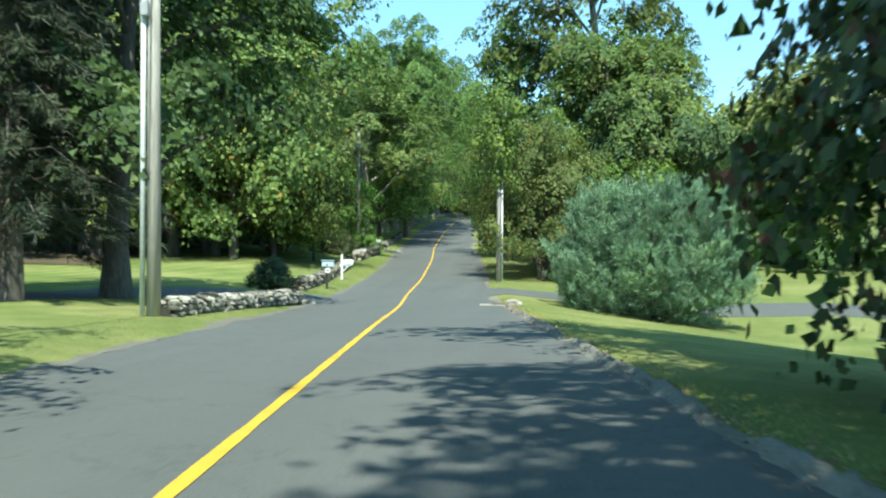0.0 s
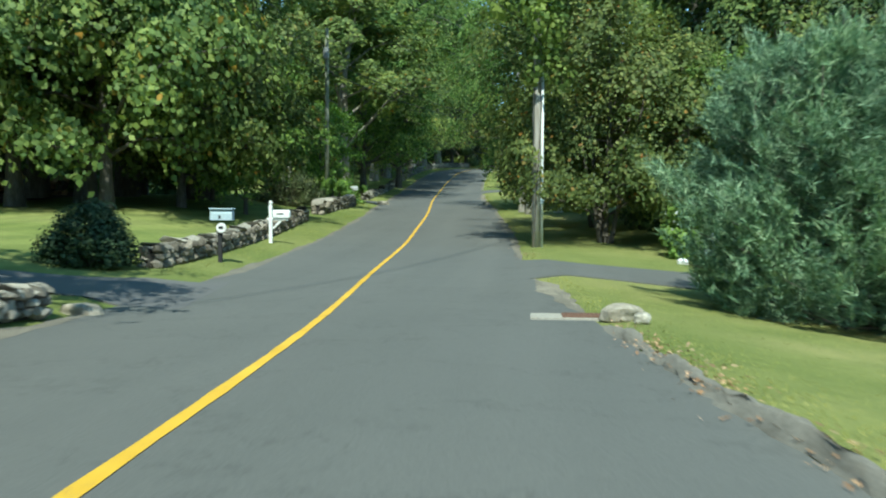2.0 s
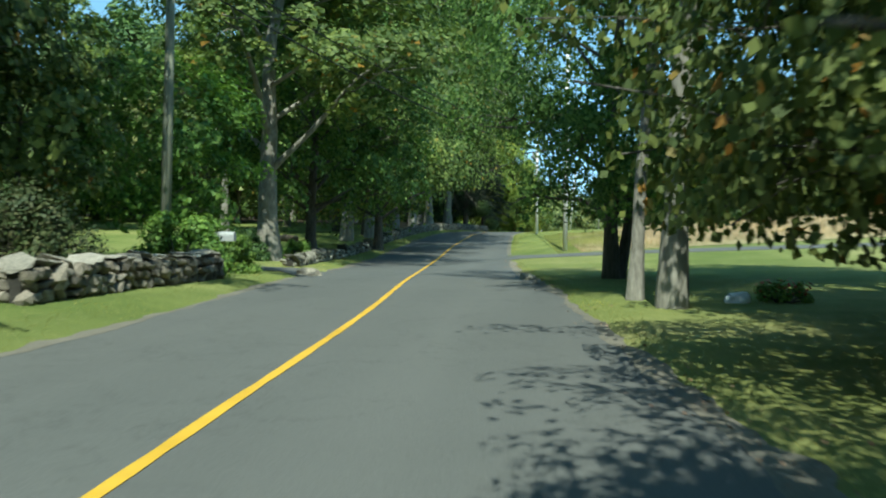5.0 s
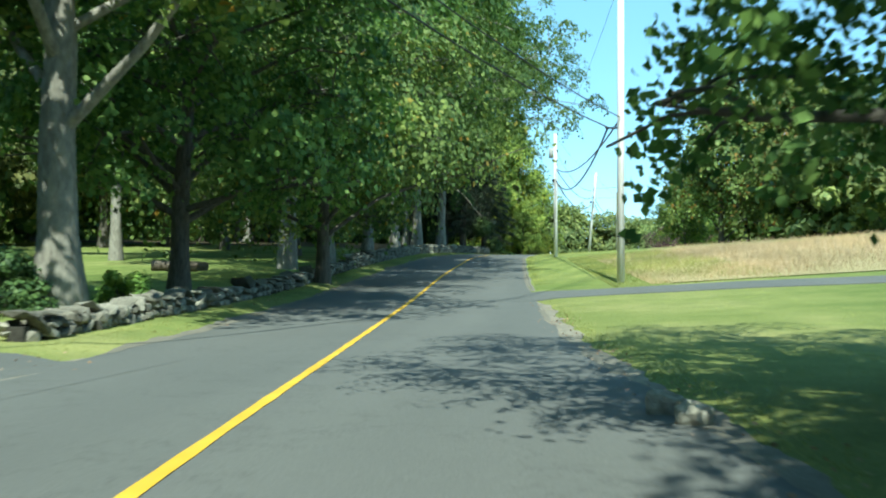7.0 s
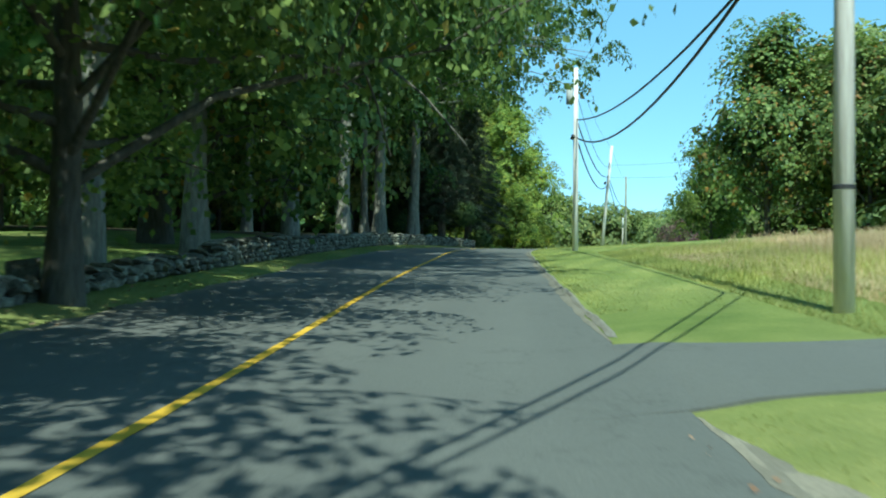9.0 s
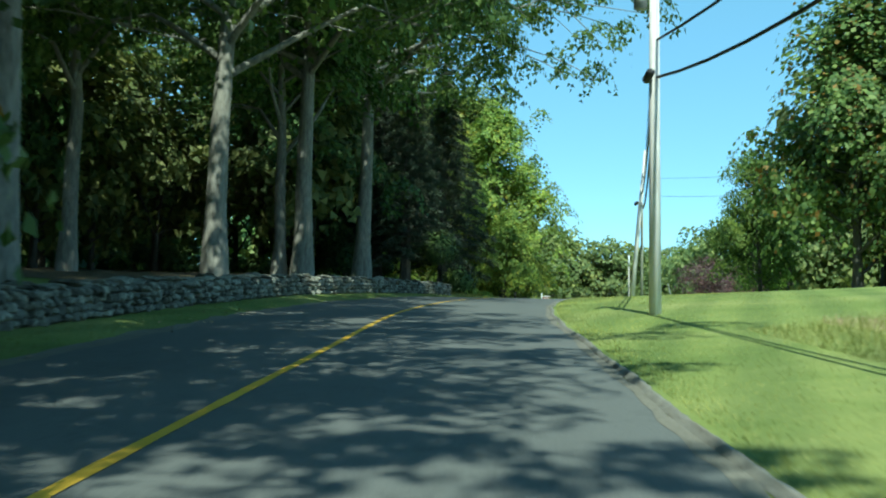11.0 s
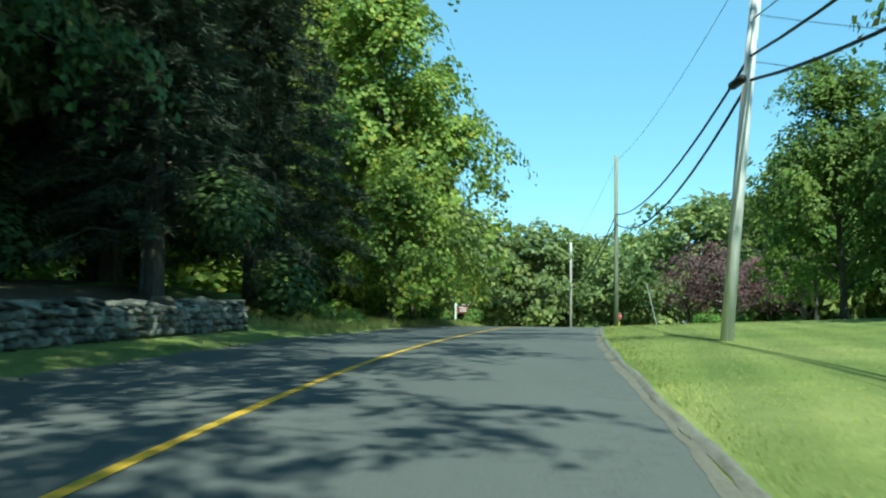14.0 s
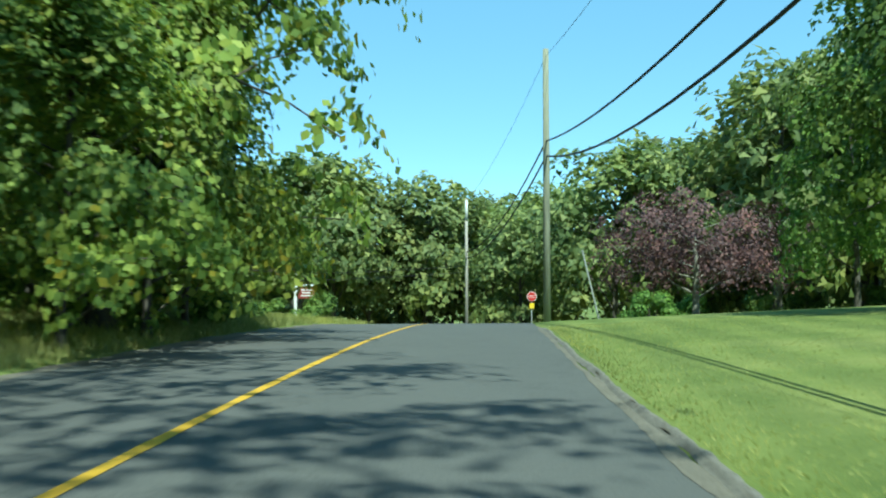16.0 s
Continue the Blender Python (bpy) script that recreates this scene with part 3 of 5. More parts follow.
# ---- ground, road, driveways ----
def grass_material():
    """Lawn: dry and olive along the first stretch, fresher and striped by mowing past the meadow."""
    m, n, l, b = mat("lawn", (0.12, 0.17, 0.04), 0.95, 0, 0.1)
    co = n.new("ShaderNodeTexCoord")
    xyz = n.new("ShaderNodeSeparateXYZ")
    l.new(co.outputs["Object"], xyz.inputs[0])
    big = noise_tex(n, l, 0.16, 4, 0.6)
    mid = noise_tex(n, l, 1.3, 5, 0.65)
    fine = noise_tex(n, l, 22, 4, 0.7)
    grain = noise_tex(n, l, 90, 3, 0.7)
    dry = ramp(n, l, big, [(0.3, (0.125, 0.158, 0.052)), (0.52, (0.19, 0.21, 0.08)), (0.72, (0.285, 0.27, 0.13))])
    fresh = ramp(n, l, big, [(0.3, (0.125, 0.168, 0.054)), (0.5, (0.185, 0.222, 0.078)), (0.7, (0.268, 0.28, 0.118))])
    wv = n.new("ShaderNodeTexWave")
    wv.inputs["Scale"].default_value, wv.inputs["Distortion"].default_value, wv.inputs["Detail"].default_value = 0.24, 1.2, 1.0
    mp = n.new("ShaderNodeMapping")
    mp.inputs["Rotation"].default_value = (0, 0, radians(14))
    l.new(co.outputs["Object"], mp.inputs[0])
    l.new(mp.outputs[0], wv.inputs["Vector"])
    fresh = blend(n, l, 0.7, fresh, ramp(n, l, wv.outputs["Fac"], [(0.2, (0.78, 0.82, 0.8)), (0.8, (1.12, 1.1, 1.05))]), "MULTIPLY")
    far = n.new("ShaderNodeMapRange")
    far.inputs["From Min"].default_value, far.inputs["From Max"].default_value = 96, 112
    l.new(xyz.outputs["Y"], far.inputs[0])
    side = n.new("ShaderNodeMapRange")
    side.inputs["From Min"].default_value, side.inputs["From Max"].default_value = -3.5, -6.0
    side.inputs["To Max"].default_value = 0.75
    l.new(xyz.outputs["X"], side.inputs[0])
    mx = n.new("ShaderNodeMath")
    mx.operation = "MAXIMUM"
    l.new(far.outputs[0], mx.inputs[0])
    l.new(side.outputs[0], mx.inputs[1])
    c = blend(n, l, mx.outputs[0], dry, fresh)
    c = blend(n, l, 0.6, c, ramp(n, l, mid, [(0.3, (0.72, 0.78, 0.7)), (0.7, (1.2, 1.15, 1.1))]), "MULTIPLY")
    c = blend(n, l, 0.6, c, ramp(n, l, fine, [(0.25, (0.6, 0.66, 0.6)), (0.75, (1.3, 1.25, 1.2))]), "MULTIPLY")
    c = blend(n, l, 0.6, c, ramp(n, l, grain, [(0.25, (0.55, 0.6, 0.5)), (0.75, (1.4, 1.35, 1.3))]), "MULTIPLY")
    l.new(c, b.inputs["Base Color"])
    bump(n, l, b, fine, 0.6, 0.03)
    return m


def field_material():
    m, n, l, b = mat("dry_meadow", (0.4, 0.33, 0.19), 0.95, 0, 0.1)
    mid = noise_tex(n, l, 0.5, 5, 0.65)
    fine = noise_tex(n, l, 14, 4, 0.7)
    c = ramp(n, l, mid, [(0.25, (0.20, 0.20, 0.08)), (0.5, (0.36, 0.30, 0.16)), (0.75, (0.48, 0.39, 0.23))])
    c = blend(n, l, 0.5, c, ramp(n, l, fine, [(0.25, (0.20, 0.17, 0.08)), (0.75, (0.52, 0.44, 0.27))]))
    l.new(c, b.inputs["Base Color"])
    bump(n, l, b, fine, 0.8, 0.06)
    return m


M_GRASS, M_FIELD = grass_material(), field_material()
M_LITTER = rough_mat("forest_floor", (0.05, 0.04, 0.025), (0.13, 0.10, 0.06), 0.6, 1.0, 12, 0.8, 0.04)


def grid_mesh(name, ys, us, lift, material, parent=None, label="", wob=0.0, follow=ground):
    ys, us = np.asarray(ys, float), np.asarray(us, float)
    Yg, Ug = np.meshgrid(ys, us, indexing="ij")
    Xg = line_x(np.clip(Yg, -60, 300)) + Ug
    Zg = follow(Xg, Yg) + lift
    if wob:
        Zg = Zg + wob * (np.sin(Xg * 1.7 + Yg * 0.6) + np.sin(Yg * 1.9 - Xg * 0.5)) * np.clip(np.abs(Ug) - 4, 0, 1)
    V = np.stack([Xg, Yg, Zg], -1).reshape(-1, 3)
    a, b = len(ys), len(us)
    i, j = np.meshgrid(np.arange(a - 1), np.arange(b - 1), indexing="ij")
    F = np.stack([i * b + j, i * b + j + 1, (i + 1) * b + j + 1, (i + 1) * b + j], -1).reshape(-1, 4)
    return mesh_obj(name, V, F, material, parent, label, smooth=True)


def spread(a, b, fine, grow=1.3):
    out, d = [a], fine
    while out[-1] < b:
        out.append(out[-1] + d)
        d *= grow
    return out[1:]


def sheet_z(x, y):
    """The ground, sunk a little under the road bed."""
    u = x - line_x(np.clip(y, -60, 300))
    return ground(x, np.clip(y, -60, 300)) - 0.05 * ((u > EDGE_L + 0.1) & (u < EDGE_R - 0.1))


near_u = list(np.arange(-14, 14.01, 0.5)) + [EDGE_L, EDGE_L + 0.11, EDGE_R - 0.11, EDGE_R]
us = sorted([-14 - v for v in spread(0, 1600, 1.2)] + near_u + [14 + v for v in spread(0, 1600, 1.2)])
ys = sorted([-60 - v for v in spread(0, 1500, 8)] + list(np.arange(-60, 300, 1.5)) + [300 + v for v in spread(0, 1500, 8)])
tagged(grid_mesh("ground", ys, us, 0.0, M_GRASS, wob=0.0, follow=sheet_z), "mown grass ground with paler dry patches", "ground", kind="structure")

road = tagged(grid_mesh("road", np.arange(-60, 300, 1.0), [EDGE_L, -2.2, -1.1, 0, 1.1, 2.2, EDGE_R], 0.012, M_ASPHALT, follow=lambda x, y: road_z(y)),
              "worn grey asphalt country road", "road", kind="structure")
ly = np.arange(-60, 300, 0.5)
lx = line_x(ly) + np.interp(ly, (5, 18, 32, 50, 58, 68, 85, 100, 130), (0.13, 0.08, 0.04, 0.0, -0.05, 0.02, 0.0, 0.05, 0.05))
lw = 0.05 + 0.004 * np.sin(ly * 2.1) + 0.004 * np.sin(ly * 5.3)
V = np.stack([np.stack([lx + k * lw, ly, road_z(ly) + 0.018], 1) for k in (-1, 1)], 1).reshape(-1, 3)
line = mesh_obj("centre_line", V, [(2 * i, 2 * i + 1, 2 * i + 3, 2 * i + 2) for i in range(len(ly) - 1)], M_YELLOW, road, "solid yellow centre line")


def verge(name, y0, y1, side, wide, material, label, seed, rag=0.12, inside=0.1):
    """A ragged film of sand and grit along an edge of the road, lying on asphalt and soil."""
    rng = np.random.default_rng(seed)
    ys = np.arange(y0, y1, 0.2)
    n = len(ys)

    def rough(k, amp):
        return np.convolve(rng.normal(0, amp, n + k - 1), np.ones(k) / k, "valid")[:n] * math.sqrt(k)

    taper = np.clip(np.minimum(ys - y0, y1 - ys) / 1.5, 0.05, 1)
    inn = (rough(9, rag) + rough(3, rag * 0.5)) * taper
    out = (rough(15, rag) + rough(3, rag * 0.6)) * taper
    e = EDGE_R if side > 0 else EDGE_L
    V, F = [], []
    for i, y in enumerate(ys):
        lo, hi = -inside * taper[i] + inn[i], wide * taper[i] + out[i]
        for t in (0.0, 0.33, 0.67, 1.0):
            u = e + side * (lo + max(hi - lo, 0.03) * t)
            x = float(line_x(y)) + u
            on_road = EDGE_L < u < EDGE_R
            V.append((x, y, (float(road_z(y)) + 0.015 if on_road else gz(x, y) + 0.014) + (0.004 if 0 < t < 1 else 0)))
        if i:
            b = 4 * i
            F += [(b - 4 + k, b - 3 + k, b + 1 + k, b + k) for k in range(3)]
    if side < 0:
        F = [f[::-1] for f in F]
    return tagged(mesh_obj(name, V, F, material, smooth=True), label, "verge", kind="structure")


for k, (y0, y1, s) in enumerate(((33.6, 40.6, 1), (45.8, 96.8, 1), (101, 190, 1), (-20, 34.0, -1), (38.8, 76.8, -1), (82.2, 215, -1))):
    verge("verge_%d" % (k + 1), y0, y1, s, (0.14, 0.12, 0.05, 0.12, 0.10, 0.14)[k], M_DIRT, "sandy gravel edge between asphalt and grass", 3 + k, 0.02 if k == 2 else 0.045, 0.05 if k == 2 else 0.1)

verge("verge_7", 79.5, 97.0, 1, 0.2, M_SAND, "pale sandy shoulder beside the asphalt", 21, 0.05, 0.06)
verge("verge_8", 34.6, 40.4, 1, 0.22, M_SAND, "pale sandy shoulder beside the asphalt", 22, 0.06, 0.12)
verge("verge_9", 76.9, 82.0, -1, 0.25, M_SAND, "pale sandy shoulder beside the driveway", 23, 0.05, 0.1)
verge("verge_10", 40.3, 46.0, 1, 0.05, M_SAND, "sandy seam between road and driveway", 24, 0.035, 0.05)


def kerb(name, y0, y1, high, broken, seed, shift, label, wide=1.0):
    """A low rolled asphalt kerb along the right edge; broken: how crumbled it is."""
    rng = np.random.default_rng(seed)
    V, F = [], []
    prof = [(-0.13, -0.03), (-0.075, 0.35), (-0.03, 0.8), (0.03, 1.0), (0.08, 0.75), (0.12, -0.6)]
    ys = np.arange(y0, y1, 0.18)
    for i, y in enumerate(ys):
        end = min(1, (y - y0) / 1.2, (y1 - y) / 1.2)
        k = 1 - broken * max(0, noise.noise(Vector((y * 0.55, seed, 0))) * 2.2)
        for u, h in prof:
            j = broken * 0.02 * rng.normal()
            x = float(line_x(y)) + EDGE_R + shift + u * wide * (1 + 0.35 * broken * noise.noise(Vector((y, seed, 3)))) + 0.02 * math.sin(y * 1.3) + j
            V.append((x, y, float(road_z(y)) + 0.012 + high * h * max(k, 0.05) * end * (1 + broken * 0.18 * rng.normal())))
        if i:
            b = len(prof) * i
            F += [(b - 6 + q, b - 5 + q, b + q + 1, b + q) for q in range(5)]
    return tagged(mesh_obj(name, V, F, M_KERB, smooth=True), label, "kerb", kind="structure")


M_KERB = rough_mat("kerb_asphalt", (0.11, 0.102, 0.088), (0.25, 0.235, 0.205), 3.0, 0.95, 30, 0.6, 0.012)
kerb("kerb_1", -10, 32.6, 0.10, 0.9, 5, 0.06, "crumbling grey asphalt kerb strewn with leaves", 0.75)
kerb("kerb_2", 101.5, 188, 0.045, 0.4, 6, 0.10, "low rolled asphalt kerb worn and cracked", 0.45)


def strip(name, pts, wide, material, label, lift=0.024, category="driveway"):
    """A paved way along points, lying on the ground."""
    pts = [Vector((*p, 0)) for p in pts]
    V, F, cols = [], [], 9
    path = []
    for a, b in zip(pts, pts[1:]):
        k = max(2, int((b - a).length / 0.4))
        path += [a.lerp(b, i / k) for i in range(k)]
    path.append(pts[-1])
    for i, p in enumerate(path):
        d = (path[min(i + 1, len(path) - 1)] - path[max(i - 1, 0)]).normalized()
        s = Vector((d.y, -d.x, 0))
        flare = wide * (1 + 0.7 * max(0, 1 - i * 0.4 / 2.4) ** 2)
        for k in range(cols):
            q = p + s * flare * (min(max(k - 1, 0), cols - 3) / (cols - 3) - 0.5)
            u = q.x - float(line_x(q.y))
            z = float(road_z(q.y)) + 0.0145 if EDGE_L <= u <= EDGE_R else gz(q.x, q.y) + lift
            V.append((q.x, q.y, z - (0.15 if k in (0, cols - 1) else 0)))
        if i:
            b = cols * i
            F += [(b - cols + k, b - cols + k + 1, b + k + 1, b + k) for k in range(cols - 1)]
    return tagged(mesh_obj(name, V, [f[::-1] for f in F], material), label, category, kind="structure")


strip("driveway_1", [(2.9, 43.2), (9, 43.6), (18, 45), (30, 40), (42, 30)], 3.6, M_ASPHALT, "grey asphalt driveway crossing the lawn")
strip("driveway_2", [(-1.5, 36.4), (-5, 35.8), (-7.2, 32), (-8.2, 26), (-8.4, 14), (-9, -10)], 3.2, M_DRIVE, "grey asphalt driveway between two stone walls")
strip("driveway_3", [(-4.0, 79.3), (-9, 79.5), (-20, 78)], 3.4, M_ASPHALT, "grey asphalt driveway at the end of a stone wall")
strip("driveway_4", [(-0.5, 98.9), (6, 98.6), (16, 96), (30, 92)], 2.6, M_ASPHALT, "narrow grey asphalt driveway beside a dry meadow")

# the meadow of dry grass and the woods' floor
tagged(grid_mesh("meadow", np.arange(101, 128, 1.5), np.arange(7.6, 75, 1.5), 0.03, M_FIELD), "dry straw-coloured meadow", "meadow", kind="structure")
tagged(grid_mesh("woods_floor", np.arange(136, 172, 1.5), -np.arange(5.4, 60, 1.5)[::-1], 0.03, M_LITTER), "leaf-strewn floor of the woods", "woods floor", kind="structure")
tagged(grid_mesh("woods_floor_2", np.arange(46, 76, 1.5), -np.arange(15, 60, 1.5)[::-1], 0.03, M_LITTER), "leaf-strewn floor under the trees", "woods floor", kind="structure")


# ---- trees ----
MASTERS = []


def master(ob):
    MASTERS.append(ob)
    return ob


maple_a = master(broad_tree("maple_tree", 11, 12.0, 1.6, 4.7, 0.18, 24000, 0.105, L_MAPLE, M_BARK, label="full green maple at the roadside", droop=0.7, limbs=20, top=0.1, low=1.25))
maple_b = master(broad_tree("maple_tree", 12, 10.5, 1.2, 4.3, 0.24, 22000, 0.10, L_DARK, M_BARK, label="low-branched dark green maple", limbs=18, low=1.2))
maple_f = master(broad_tree("maple_tree", 15, 12.5, 1.8, 5.4, 0.19, 50000, 0.076, L_MAPLE, M_BARK, label="full green maple at the roadside", droop=0.6, limbs=28, top=0.2, clump=(0.75, 1.2), low=1.3))
turn_a = master(broad_tree("maple_tree", 14, 14.0, 0.6, 4.6, 0.2, 20000, 0.13, L_TURN, M_BARK, label="broad cone-shaped maple with some orange leaves", limbs=22, top=-0.15, clump=(0.9, 1.4)))
maple_n = master(broad_tree("maple_tree", 13, 9.5, 1.0, 4.0, 0.12, 34000, 0.088, L_OAK, M_BARK, label="dense dark maple reaching over the lawn", limbs=26, clump=(0.85, 1.35), droop=1.0))
maple_t = master(broad_tree("maple_tree", 17, 10.5, 0.9, 4.9, 0.12, 42000, 0.08, L_MAPLE, M_BARK, label="spreading maple", limbs=28, clump=(0.7, 1.15), droop=0.5, stems=4, top=0.2, arch=0.9, low=1.25))
maple_s = master(broad_tree("maple_tree", 18, 13.5, 2.0, 4.2, 0.19, 46000, 0.056, L_OAK, M_BARK, label="dark maple", limbs=26, clump=(0.6, 1.0), droop=0.9, top=0.3, low=1.6, lean=0.07, stems=2))
old_tree = master(broad_tree("oak_tree", 25, 18.0, 6.0, 2.6, 0.20, 14000, 0.10, L_OAK, M_BARK_L, label="old tree with pale bark", limbs=16, clump=(1.0, 1.6), droop=0.2, lean=0.03))
copper = master(broad_tree("copper_tree", 19, 9.0, 0.8, 4.0, 0.13, 30000, 0.085, L_COPPER, M_BARK_L, label="dark tree with some coppery red leaves", limbs=28, clump=(0.75, 1.2), droop=0.7, low=1.3))
oak_w = master(broad_tree("oak_tree", 24, 14.5, 3.0, 6.2, 0.30, 32000, 0.11, L_OAK, M_BARK, label="wide oak spreading over the road", limbs=30, clump=(0.5, 0.85), droop=0.4, top=0.25, low=1.2))
high_w = master(broad_tree("beech_tree", 63, 22.0, 7.5, 8.6, 0.30, 50000, 0.115, L_OAK, M_BARK_L, label="tall grey tree with limbs over the road", limbs=28, clump=(0.36, 0.62), droop=0.4, top=0.2, tri=True))
high_x = master(broad_tree("beech_tree", 64, 21.0, 11.0, 12.0, 0.40, 40000, 0.12, L_OAK, M_BARK_L, label="tall grey tree arching over the road", limbs=40, clump=(0.28, 0.46), droop=0.2, top=0.3, tri=True))
oak_a = master(broad_tree("oak_tree", 21, 19, 4.6, 5.2, 0.36, 23000, 0.12, L_OAK, M_BARK, label="tall green oak of the woods", limbs=15, tri=True))
oak_b = master(broad_tree("oak_tree", 22, 20, 5.0, 4.8, 0.32, 22000, 0.12, L_MAPLE, M_BARK_L, label="tall green tree with grey bark", limbs=15, top=0.15, tri=True))
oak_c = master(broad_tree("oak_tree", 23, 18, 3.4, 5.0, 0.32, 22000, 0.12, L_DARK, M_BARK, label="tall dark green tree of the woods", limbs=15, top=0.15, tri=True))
far_a = master(broad_tree("woodland_tree", 31, 13, 1.2, 4.2, 0.22, 4800, 0.245, L_FAR, M_BARK, label="woodland tree in full leaf", limbs=22, sides=3, tri=True, clump=(0.85, 1.4)))
far_b = master(broad_tree("woodland_tree", 32, 12, 0.8, 3.8, 0.20, 4800, 0.24, L_FAR, M_BARK, label="woodland tree in full leaf", limbs=22, sides=3, tri=True, clump=(0.85, 1.4)))
wood_a = master(broad_tree("woodland_tree", 33, 18, 3.0, 5.0, 0.30, 8500, 0.22, L_OAK, M_BARK, label="tall woodland tree in full leaf", limbs=14, sides=4, tri=True))
wood_b = master(broad_tree("woodland_tree", 34, 17, 2.2, 4.8, 0.30, 8500, 0.22, L_DARK, M_BARK, label="tall dark tree deep in the woods", limbs=14, sides=4, tri=True))
ash_a = master(broad_tree("ash_tree", 41, 14.5, 0.6, 3.9, 0.22, 26000, 0.10, L_ASH, M_BARK, label="yellow-green ash at the wood's edge", limbs=22, top=-0.1))
sap_a = master(broad_tree("sapling", 51, 6.2, 0.5, 2.3, 0.07, 10000, 0.074, L_BUSH, M_BARK, label="leafy young tree at the roadside", limbs=14, tri=True))
sap_b = master(broad_tree("sapling", 52, 5.2, 0.3, 2.2, 0.06, 10000, 0.07, L_MAPLE, M_BARK, label="leafy young tree at the roadside", limbs=14, tri=True))
sap_c = master(broad_tree("sapling", 53, 6.5, 0.2, 2.3, 0.06, 12000, 0.075, L_ASH, M_BARK, label="yellow-green young ash on the roadside bank", limbs=18, top=-0.2, droop=0.4))
high_a = master(broad_tree("beech_tree", 61, 19, 7.0, 5.2, 0.29, 13000, 0.145, L_OAK, M_BARK_L, label="tall grey-barked tree behind the wall", limbs=14, tri=True))
high_b = master(broad_tree("beech_tree", 62, 18, 5.5, 4.8, 0.27, 12000, 0.145, L_DARK, M_BARK, label="tall dark tree behind the wall", limbs=14, tri=True))
bush_a = master(bush_thing("bush", 71, 2.6, 2.4, 1.8, 6500, 0.062, L_BUSH, "leafy green bush at the verge"))
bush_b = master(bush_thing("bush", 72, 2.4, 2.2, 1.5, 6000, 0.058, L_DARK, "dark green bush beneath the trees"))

spruce_a = master(spruce(81, 15, 3.8, 1.7, 6500, L_SPRUCE, "tall dark spruce with bare lower trunk"))


def scatter(kinds, n, x0, x1, y0, y1, seed, s0=0.85, s1=1.2, apart=3.2, keep=None):
    rng = np.random.default_rng(seed)
    done, tries = [], 0
    while len(done) < n and tries < n * 40:
        tries += 1
        x, y = rng.uniform(x0, x1), rng.uniform(y0, y1)
        if any((x - a) ** 2 + (y - b) ** 2 < apart**2 for a, b in done) or (keep and not keep(x, y)):
            continue
        done.append((x, y))
        place(kinds[int(rng.integers(len(kinds)))], x, y, rng.uniform(s0, s1), rng.uniform(0, 360))


# the right side of the first stretch
place(maple_n, 11.0, 11.4, 1.0, 40, "dense dark maple hanging low over the lawn")
# unseen oak beside the start, sized to shade the maples ahead
place(oak_a, 10.8, 0.8, 0.9, 200, wide=1.25)
place(copper, 10.7, 9.0, 1.0, 15)
place(oak_b, 11.2, 11.4, 0.8, 75, "tall tree spreading over the road's edge", wide=1.45)
place(high_b, 11.0, 12.6, 0.85, 200, "tall dark tree spreading over the road's edge", wide=1.38)
# another unseen oak, added behind the start to cast shade
place(oak_a, 11.5, -7.0, 1.0, 50, wide=1.3)
place(maple_a, -4.8, 6.0, 0.95, 10)
headroom(place(maple_t, 6.0, 52.9, 0.8, 100, "green maple on several stems beside a wooden pole"))
place(oak_b, 12.6, 57.5, 0.7, 220)
place(oak_a, 10.2, 60.5, 0.85, 20)
place(sap_b, 8.4, 52.0, 1.0, 80)
place(sap_a, 10.4, 53.5, 1.1, 150)
place(sap_b, 12.4, 52.8, 1.0, 220)
headroom(place(maple_t, 6.2, 59.6, 0.78, 300, "dark spreading maple over the grass"))
place(maple_b, 12.6, 56.5, 1.0, 20)
place(oak_b, 9.4, 65.6, 1.35, 130, "tall green tree behind the maples")
place(maple_b, 8.2, 64.6, 1.0, 140, "dark maple standing over the lawn")
place(old_tree, 3.3, 69.2, 0.62, 20, "old tree with a shaded trunk")
place(old_tree, 3.75, 67.6, 1.0, -20, "old leaning tree with pale bark")
headroom(place(maple_s, 3.5, 77.6, 1.0, 260, "dark maple with branches over the lawn and the road"))
scatter([far_a, far_b], 6, 15, 24, 62, 80, 5, 0.9, 1.15, 3.6)
scatter([far_a, far_b], 15, 44, 70, 36, 130, 6, 0.5, 0.75, 4.0)
scatter([far_a, far_b], 5, 46, 66, 10, 40, 7, 0.5, 0.75, 4.0)
scatter([far_a, far_b], 12, 74, 104, 60, 170, 71, 0.9, 1.2, 5.0)

# the left side of the first stretch
place(maple_a, -12.4, 56.4, 1.2, 20, "slim grey-barked tree on the lawn")
place(oak_c, -13.2, 57.6, 0.9, 120)
place(maple_a, -10.4, 53.2, 1.15, 240)
place(oak_c, -14.0, 54.0, 0.85, 300)
place(maple_a, -9.2, 57.0, 0.85, 12)
place(sap_a, -7.2, 58.5, 1.0, 130)
place(sap_b, -9.6, 62.0, 1.1, 10)
place(sap_a, -7.9, 75.6, 0.95, 210, "young tree tangled behind a pole")
place(sap_b, -10.2, 72.5, 1.1, 310)
place(maple_a, -12.4, 68.5, 0.9, 60)
place(oak_a, -10.6, 63.0, 1.2, 160)
place(oak_a, -15.0, 66.0, 1.3, 250)
place(oak_c, -16.5, 60.5, 1.3, 80)
place(oak_a, -18.5, 53.5, 1.25, 310)
place(oak_c, -6.2, 27.6, 0.85, 40, "tall dark tree beside the driveway", wide=1.25)
